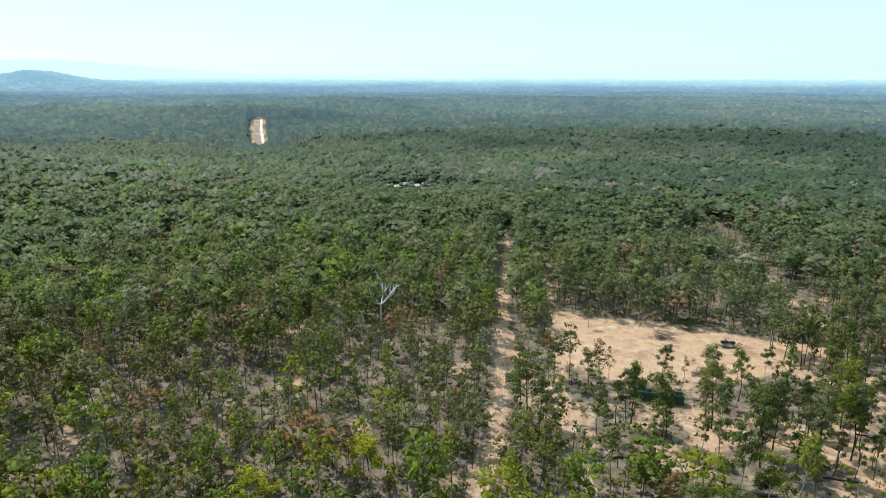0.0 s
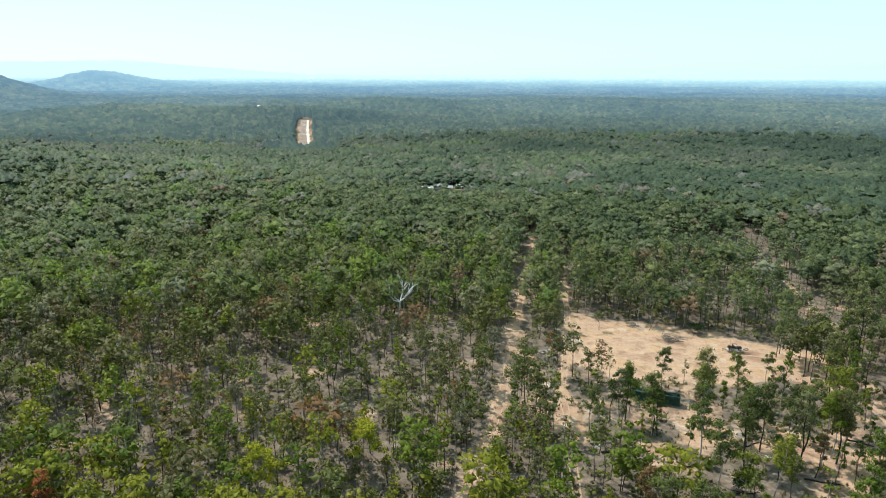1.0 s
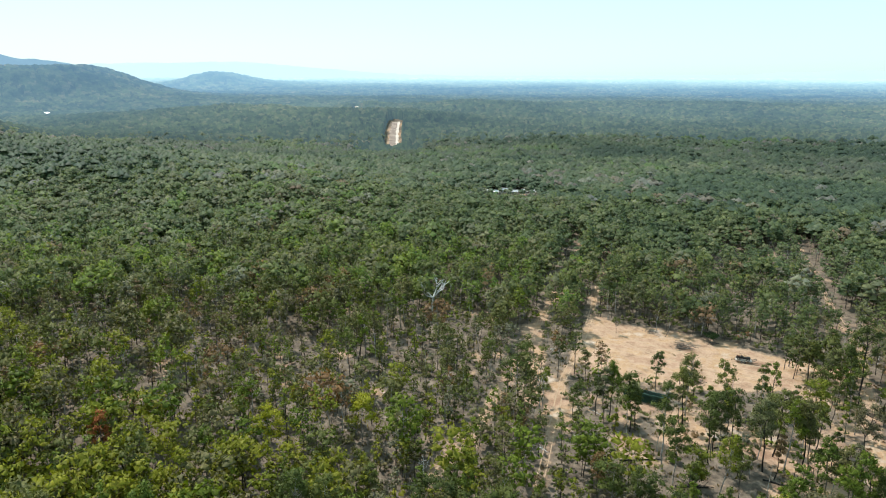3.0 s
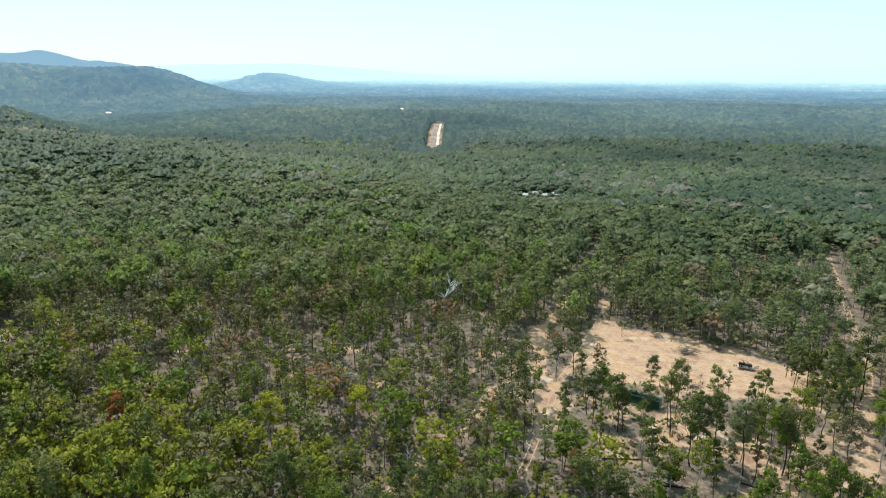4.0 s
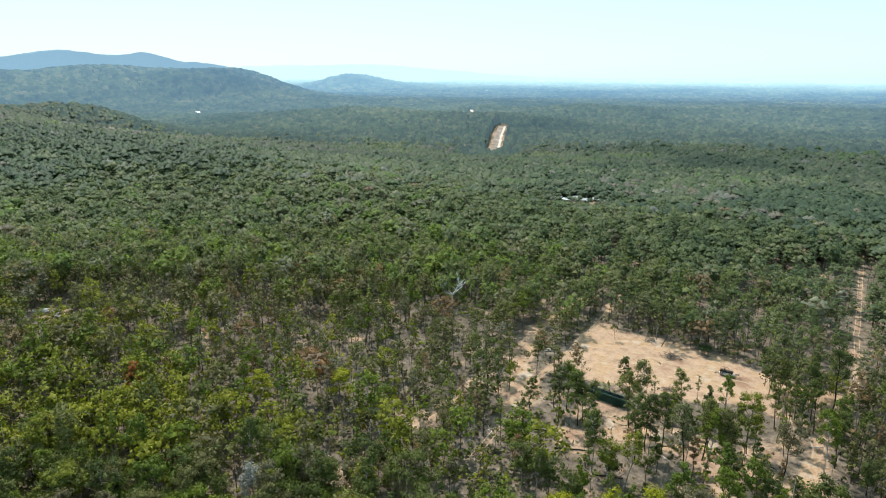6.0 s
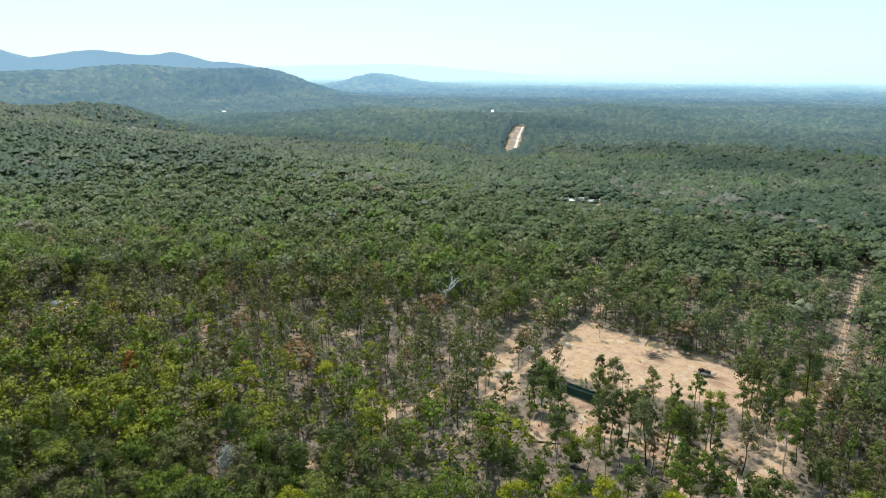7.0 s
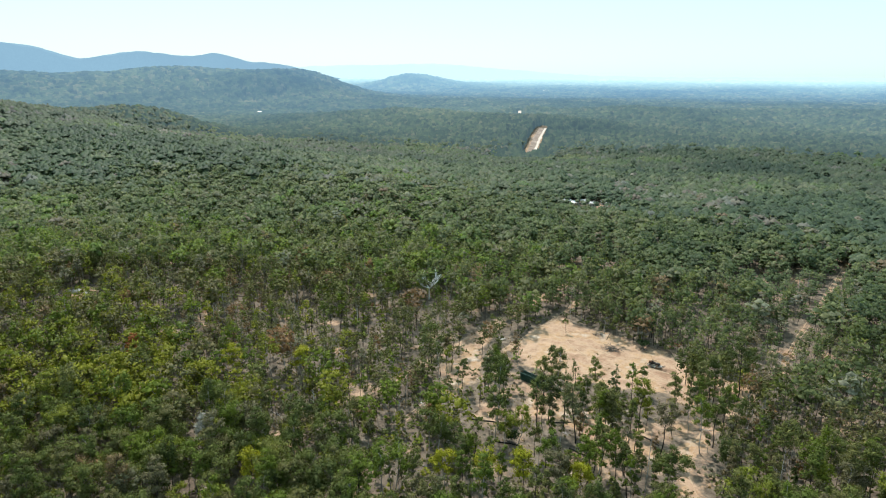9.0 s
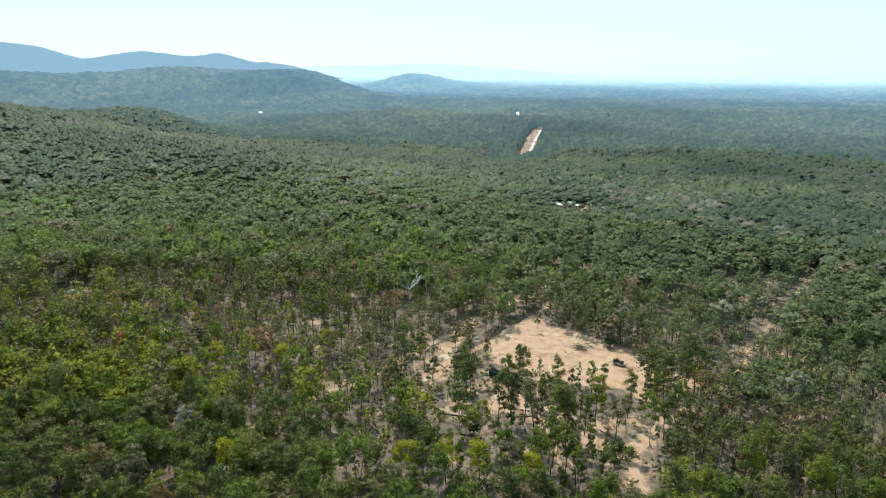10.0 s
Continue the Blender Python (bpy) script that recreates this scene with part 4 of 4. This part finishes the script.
# boulders on the rise in the west
g = np.random.default_rng(12)
for bx, by, br in ((-146, 113.5, 1.9), (-141.5, 115, 1.4), (-138.5, 113, 1.0), (-144, 117, 0.9), (-149.5, 112, 0.9)):
    bm = bmesh.new()
    bmesh.ops.create_icosphere(bm, subdivisions=3, radius=br)
    o = g.random(3) * 50
    for v_ in bm.verts:
        k = 1 + 0.35 * noise.noise(v_.co * (0.9 / br) + Vector(o)) + 0.08 * noise.noise(v_.co * (3.5 / br) + Vector(o))
        v_.co = Vector((v_.co.x * k * 1.2, v_.co.y * k, v_.co.z * k * 0.65))
    ob = part("boulder", bm, stone)
    ob.location = (bx, by, ground_at(bx, by) + br * 0.25)
    tagged(ob, "rounded pale grey boulder among dry trees", "rock", "boulders")


# houses far off in the woods
def house(name, x_, y_, turn, length, depth, wall_h, rise, roof_mat, label, lift=0.0):
    z_ = float(min(ground_z(x_ + a, y_ + c) for a in (-5, 5) for c in (-5, 5))) + lift
    h = thing(name, label, "building", pose(x_, y_, z_, 0, 0, turn), "buildings in the woods")
    t_ = 0.2
    for k in (-1, 1):
        part("wall", box(bmesh.new(), 0, k * (depth / 2 - t_ / 2), wall_h / 2, length, t_, wall_h), wall_cream, h)
        n = max(2, int(length / 3.5))
        for i in range(n):
            wx = -length / 2 + length * (i + 0.5) / n
            if k == -1 and i == n // 2:
                part("door", box(bmesh.new(), wx, k * (depth / 2 + 0.01), 1.03, 0.9, 0.06, 2.05, 0, 0.01), door_brown, h)
                continue
            win = part("window", box(bmesh.new(), wx, k * (depth / 2 + 0.01), 1.55, 1.3, 0.08, 1.1, 0, 0.01), roof_white, h)
            part("pane", box(bmesh.new(), wx, k * (depth / 2 + 0.04), 1.55, 1.1, 0.05, 0.9), pane_dark, win)
        bm = box(bmesh.new(), k * (length / 2 - t_ / 2), 0, wall_h / 2, t_, depth - 2 * t_, wall_h)
        vs = [bm.verts.new((k * (length / 2 - t_ / 2) + dx, dy, z2)) for dx in (-t_ / 2, t_ / 2) for dy, z2 in ((-depth / 2 + t_, wall_h), (depth / 2 - t_, wall_h), (0, wall_h + rise * 0.9))]
        bm.faces.new(vs[:3])
        bm.faces.new(vs[3:])
        for a, c in ((0, 1), (1, 2), (2, 0)):
            bm.faces.new((vs[a], vs[c], vs[c + 3], vs[a + 3]))
        part("gable_wall", bm, wall_cream, h)
        slope = math.degrees(math.atan2(rise, depth / 2))
        run = math.hypot(rise, depth / 2) + 0.7
        bm = box(bmesh.new(), 0, 0, 0, length + 1.0, run, 0.08)
        bm.transform(pose(0, k * (depth / 4 + 0.3), wall_h + rise / 2 + 0.02 - 0.12, -k * slope, 0, 0))
        part("roof", bm, roof_mat, h)
    part("ridge_cap", box(bmesh.new(), 0, 0, wall_h + rise + 0.1, length + 1.0, 0.5, 0.08, 0, 0.02), roof_mat, h)


WHITE_H = "small white-roofed house half hidden by trees"
for x_, y_, turn_, l_, d_, h_, kind_ in ((-39, 449, 12, 6, 4.5, 2.5, 0), (-31, 446, -20, 5, 3.6, 2.3, 0), (-27, 455, 35, 6, 4, 2.4, 1), (-19, 451, 8, 4.2, 3.0, 2.2, 1), (-12, 462, 20, 5.5, 4, 2.4, 0), (-4, 466, -15, 5, 4, 2.4, 1)):
    house("shed" if kind_ else "house", x_, y_, turn_, l_, d_, h_, 0.9, roof_grey if kind_ else roof_white, "small grey-roofed shed half hidden by trees" if kind_ else WHITE_H)
house("house", 404, 690, 20, 14, 8, 2.7, 1.6, roof_white, WHITE_H, 4.0)
house("house", -425, 996, 15, 13, 8, 2.7, 1.6, roof_grey, "grey-roofed house showing above the woods", 5.0)
house("house", -1306, 1372, 30, 26, 12, 4.0, 2.5, roof_white, "white farmhouse at the foot of the hills", 6.5)
house("shed", -1280, 1385, 10, 12, 8, 3.0, 1.5, roof_white, "white shed beside the farmhouse", 7.0)
for k in range(4):
    house("shed", -1190 + 27 * k, 3190 + 9 * (k % 2), 4 * (k % 3), 20 + 4 * (k % 3), 12, 4.0, 2.0, roof_white, "distant white-roofed industrial shed on the plain", 15.0)


# ---------------------------------------------------------------- wheel ruts and the far road
pale_dirt, t, b = material("packed_pale_dirt", 0.95, 0.1)
t.links.new(ramp(t, noise_out(t, 0.6, 8.0, 0.7), [(0.3, (0.33, 0.22, 0.145)), (0.55, (0.42, 0.30, 0.20)), (0.75, (0.46, 0.35, 0.25))]), b.inputs["Base Color"])
relief(t, b, noise_out(t, 3.0), 0.4, 0.05)
white_dirt, t, b = material("white_gravel_road", 0.95, 0.1)
t.links.new(ramp(t, noise_out(t, 0.12, 8.0, 0.7), [(0.3, (0.52, 0.43, 0.36)), (0.7, (0.68, 0.60, 0.53))]), b.inputs["Base Color"])
relief(t, b, noise_out(t, 2.0), 0.4, 0.05)


graded, t, b = material("graded_brown_earth", 0.95, 0.1)
t.links.new(ramp(t, noise_out(t, 0.11, 9.0, 0.75), [(0.3, (0.16, 0.125, 0.105)), (0.5, (0.27, 0.21, 0.175)), (0.68, (0.42, 0.35, 0.30))]), b.inputs["Base Color"])
relief(t, b, noise_out(t, 0.5), 0.5, 0.4)


def ribbon(name, line, shift, width, lift, mat, label, step=1.5, ragged=0.25):
    """A strip of worn soil along a line on the plan, laid on the ground."""
    pts = np.array(line, float)
    run = np.r_[0, np.cumsum(np.hypot(*np.diff(pts, axis=0).T))]
    u = np.arange(0, run[-1], step)
    x, y = np.interp(u, run, pts[:, 0]), np.interp(u, run, pts[:, 1])
    soft = np.ones(9) / 9
    x, y = [np.convolve(np.pad(a, 4, mode="edge"), soft, mode="valid") for a in (x, y)]
    dx, dy = np.gradient(x), np.gradient(y)
    k = np.hypot(dx, dy)
    nx_, ny_ = -dy / k, dx / k
    wob = (value_noise(u, u * 0, 6, 5) - 0.5) * 0.5
    w = width / 2 * (1 + ragged * (value_noise(u, u * 0, 3, 9) - 0.5) * 2)
    rows = []
    for side in (-1, -0.35, 0.35, 1):
        o = shift + wob + side * w
        px_, py_ = x + nx_ * o, y + ny_ * o
        rows.append(np.column_stack([px_, py_, ground_z(px_, py_) + lift - (0.12 if abs(side) == 1 else 0)]))
    v = np.concatenate(rows)
    n = len(u)
    idx = np.arange(len(v)).reshape(4, n)
    p, q, r, s = idx[:-1, :-1].ravel(), idx[:-1, 1:].ravel(), idx[1:, 1:].ravel(), idx[1:, :-1].ravel()
    ob = new(name, mesh_of(name, v, np.concatenate([np.column_stack([p, r, q]), np.column_stack([p, s, r])]), [mat]))
    tagged(ob, label, "road", kind="structure")


for line in (TRACK_WEST, TRACK_MID, TRACK_EAST):
    for side in (-0.85, 0.85):
        ribbon("road", line, side, 0.42, 0.07, pale_dirt, "pale worn wheel rut along a dirt track")
ribbon("road", [(108, 131), (112, 150), (108, 166), (98, 178), (84, 184)], 0.8, 0.6, 0.09, pale_dirt, "pale worn wheel rut into the clearing")
for way in ([(112, 178), (98, 184), (80, 187), (62, 193), (46, 204), (41, 214)], [(104, 180), (92, 176), (76, 178), (60, 186), (50, 196)]):
    ribbon("road", way, 0.0, 0.7, 0.08, pale_dirt, "pale worn wheel rut across the clearing")
ribbon("road", ROAD_CUT, -0.6, 12.0, 0.25, graded, "wide graded strip of brown earth climbing through the woods", 6.0)
ribbon("road", ROAD_CUT, -5.8, 3.8, 0.6, white_dirt, "white gravel road beside the graded strip", 6.0, 0.5)
ribbon("road", [(-229, 824), (-237, 850), (-241, 862)], -1.5, 8.5, 0.9, white_dirt, "white gravel apron at the foot of the graded strip", 4.0, 0.4)
ribbon("road", ROAD_FAR, 0, 7.0, 1.2, white_dirt, "white gravel road far off in the woods", 6.0)


def brush_pile(x_, y_, size, count, mat, label, seed):
    g = np.random.default_rng(seed)
    pieces = []
    for k in range(count):
        a, e = g.random() * 6.28, g.normal() * 0.25
        l_ = size * (0.4 + 0.5 * g.random())
        c = g.normal(size=3) * [size * 0.35, size * 0.25, 0] + [0, 0, 0.15 + abs(g.normal()) * size * 0.12]
        d = np.array([math.cos(a), math.sin(a), e]) * l_ / 2
        pieces.append(tube([c - d, c + g.normal(size=3) * 0.1, c + d], np.array([1, 0.8, 0.4]) * size * 0.012 + 0.02, 4))
    v, f = joined(pieces)
    ob = new("brush_pile", mesh_of("brush_pile", v, f, [mat]))
    ob.location = (x_, y_, ground_at(x_, y_))
    tagged(ob, label, "brush pile", "brush piles")


brush_pile(69.5, 195.0, 5.0, 60, twigs, "flat pile of dry grey branches on bare soil", 3)
brush_pile(60.0, 206.5, 3.0, 30, twigs, "small pile of dry branches under a tree", 4)
brush_pile(71.0, 168.0, 3.2, 40, twigs, "dark pile of branches at the clearing edge", 5)
brush_pile(80.5, 201.0, 3.0, 30, twigs, "dark burnt branch pile beside a bush", 6)


# ---------------------------------------------------------------- trees with a look of their own
def single(name, x_, y_, height, spread, style, leaves, size, leaf_mat, wood_mat, label, seed, lean=(0.0, 0.0), stout=1.0):
    g = np.random.default_rng(seed)
    wood, cen, siz = tree_frame(g, height, spread, style)
    wood = [(p, r * stout, k) for p, r, k in wood]
    tree = thing(name, label, "tree", pose(x_, y_, ground_at(x_, y_) - 0.1, lean[0], lean[1], 0))
    new("trunk", mesh_of("trunk", *wood_mesh(wood, 2), [wood_mat])).parent = tree
    if leaves:
        new("crown", crown_mesh(g, cen, siz, leaves, size, leaf_mat)).parent = tree


def antler_tree(x_, y_, height, spread, label, seed):
    """A dead tree: a short trunk that forks into bent limbs, and these into branches."""
    g = np.random.default_rng(seed)
    fork = np.array([0.3, -0.2, height * 0.42])
    wood = [(np.array([[0, 0, 0], fork * [0.4, 0.6, 0.55], fork]), np.array([0.42, 0.36, 0.30]), 7)]
    for k in range(5):
        a = 0.45 + k * 1.257 + g.normal() * 0.12
        way = np.array([math.cos(a), math.sin(a), 0.0])
        tip = fork + way * spread * (0.75 + 0.35 * g.random()) + [0, 0, height * (0.26 + 0.2 * g.random())]
        knee = fork + (tip - fork) * [0.55, 0.55, 0.38] + g.normal(size=3) * 0.35
        wood.append((np.array([fork, knee, tip]), np.array([0.25, 0.19, 0.08]), 5))
        for m in range(6):
            base = knee + (tip - knee) * (0.05 + 0.17 * m)
            out = a + g.choice([-1, 1]) * (0.6 + 0.6 * g.random())
            end = base + np.array([math.cos(out), math.sin(out), 0.55 + 0.6 * g.random()]) * spread * (0.28 + 0.25 * g.random())
            wood.append((np.array([base, (base + end) / 2 + g.normal(size=3) * 0.2, end]), np.array([0.13, 0.10, 0.04]), 4))
    tree = thing("dead_tree", label, "tree", pose(x_, y_, ground_at(x_, y_) - 0.1))
    new("trunk", mesh_of("trunk", *joined([tube(*w) for w in wood[:1]]), [bark_white])).parent = tree
    for w in wood[1:]:
        new("branch", mesh_of("branch", *tube(*w), [bark_white])).parent = tree


antler_tree(-21, 207, 13.6, 6.4, "bleached white dead tree with bare forked limbs", 31)
single("grey_tree", -7, 62.8, 14.5, 3.0, "tall", 2600, 0.20, leaf_grey, bark_pale, "dead-leaved tree with pale grey dry foliage", 32)
single("rusty_tree", -67, 84.8, 14.5, 2.3, "broad", 1500, 0.24, leaf_rust, bark, "eucalypt with rusty red dying leaves", 33)
for k, (x_, y_) in enumerate(SPECIALS[2:]):
    single("lime_tree", x_, y_, 12 + (k % 3), 3.7 + 0.4 * (k % 2), "broad", 2900, 0.23, leaf_lime, bark, "bright yellow-green wattle tree with rounded crown", 40 + k)
single("forked_tree", 20.2, 140.8, 19.5, 4.6, "broad", 2600, 0.22, leaf_single, char, "tall forked eucalypt with blackened trunk beside the track", 51)
TALLS = ((56.7, 118.4, 23), (67.6, 123.2, 19), (79.6, 123.2, 20.5), (84.4, 124.3, 18), (117.4, 174.3, 24), (63.5, 139, 18), (69.4, 128.5, 18), (88.6, 126, 19),
         (102.3, 130.2, 17), (65.2, 146.3, 19), (83.5, 130.6, 19), (73.4, 129.8, 18), (111.9, 136.0, 18), (50, 134, 17), (94, 139, 18), (45, 141, 17))
for k, (x_, y_, h_) in enumerate(TALLS):
    single("tall_eucalypt", x_, y_, h_, 2.9 + 0.15 * (k % 5), "tall", 2900, 0.21, leaf_single, char if k % 3 else bark, "tall slender eucalypt with dark trunk and airy crown", 60 + k)
for k, (x_, y_) in enumerate(((-52, 118), (-28, 120), (-75, 128), (-12, 128), (5, 95), (35, 78), (-20, 70), (50, 62), (-45, 60), (92, 88), (25, 112), (132, 128), (140, 160), (-90, 150), (-35, 170), (60, 104), (20, 45), (128, 206))):
    single("dead_tree", x_, y_, 6.5 + 1.1 * (k % 5), 1.9 + 0.25 * (k % 4), "bare", 0, 0, None, bark_pale if k % 3 else twigs, "small leafless dead tree with pale bare branches", 300 + k)
single("leaning_tree", 65.1, 203.8, 13.0, 1.9, "slim", 700, 0.22, leaf_single, bark, "thin leaning eucalypt at the edge of the clearing", 81, (0, 14))
single("young_tree", 62.6, 209.8, 11.5, 1.6, "slim", 700, 0.22, leaf_single, bark, "thin young eucalypt at the edge of the clearing", 82)
single("young_tree", 48.2, 203, 6.0, 1.4, "slim", 420, 0.2, leaf_single, bark, "small sparse sapling on bare soil", 83)
single("bush", 80.0, 202.5, 3.0, 2.4, "broad", 1300, 0.2, leaf_dark, bark, "dense dark green bush at the clearing edge", 84)
single("bush", 63.5, 113.5, 3.6, 2.2, "broad", 1300, 0.2, leaf_dark, bark, "dense dark green bush on sandy soil", 85)


# ---------------------------------------------------------------- undergrowth
def undergrowth():
    x, y = scatter(3.1, 15, 240)
    ok = rng.random(x.shape) < 0.26 + 0.55 * np.clip((fractal(x, y, 22, 91) - 0.42) * 3, 0, 1)
    for line in (TRACK_WEST, TRACK_MID, TRACK_EAST):
        ok &= away(x, y, line) > 2.2
    ok &= ~inside(x, y, CLEARING)
    ok &= ~(inside(x, y, SPARSE) & (rng.random(x.shape) < 0.6))
    x, y = x[ok], y[ok]
    forms = []
    for k in range(5):
        g = np.random.default_rng(700 + k)
        cen = g.normal(size=(6, 3)) * [0.6, 0.6, 0.25] + [0, 0, 0.75 + 0.12 * k]
        lv, lt, ln = merged([clump_forms(g, cen, np.full(6, 0.42), 4, 1), leaf_puffs(g, cen, np.full(6, 0.6), 12, 0.36)])
        forms.append((lv, lt, np.zeros(len(lt), int), ln))
    k = len(x)
    p = np.column_stack([x, y, rng.integers(0, 5, k), rng.uniform(0.6, 1.9, k), rng.random(k) * 6.28, tones_at(x, y)])
    v, f, s, c, n = planted(forms, p)
    tagged(new("undergrowth", mesh_of("undergrowth", v, f, [leaf_wood], s, c, None, n)), "low green shrubs scattered under the trees", "shrubs", kind="stuff")


undergrowth()


def dry_grass():
    x, y = scatter(1.9, 20, 200)
    ok = rng.random(x.shape) < 0.75 * np.clip((fractal(x, y, 16, 95) - 0.4) * 3, 0, 1) * (1 - 0.85 * dirt_share(x, y))
    x, y = x[ok], y[ok]
    g = np.random.default_rng(77)
    forms = []
    for k in range(4):
        n = 7
        a = g.random(n) * 6.28
        base = g.normal(size=(n, 3)) * [0.3, 0.3, 0]
        tip = base + np.column_stack([np.cos(a) * 0.2, np.sin(a) * 0.2, 0.35 + 0.35 * g.random(n)])
        w = np.column_stack([-np.sin(a), np.cos(a), np.zeros(n)]) * 0.13
        v = np.stack([base - w, base + w, tip], 1).reshape(-1, 3)
        forms.append((v, np.arange(3 * n).reshape(-1, 3), np.zeros(n, int), np.tile([0.0, 0.0, 1.0], (3 * n, 1))))
    k = len(x)
    p = np.column_stack([x, y, rng.integers(0, 4, k), rng.uniform(0.8, 1.6, k), rng.random(k) * 6.28, rng.random(k)])
    v, f, s, c, n = planted(forms, p)
    v[:, 2] += 0.15
    tagged(new("dry_grass", mesh_of("dry_grass", v, f, [straw], s, c, None, n)), "tufts of dry straw-coloured grass on the soil", "grass", kind="stuff")


dry_grass()
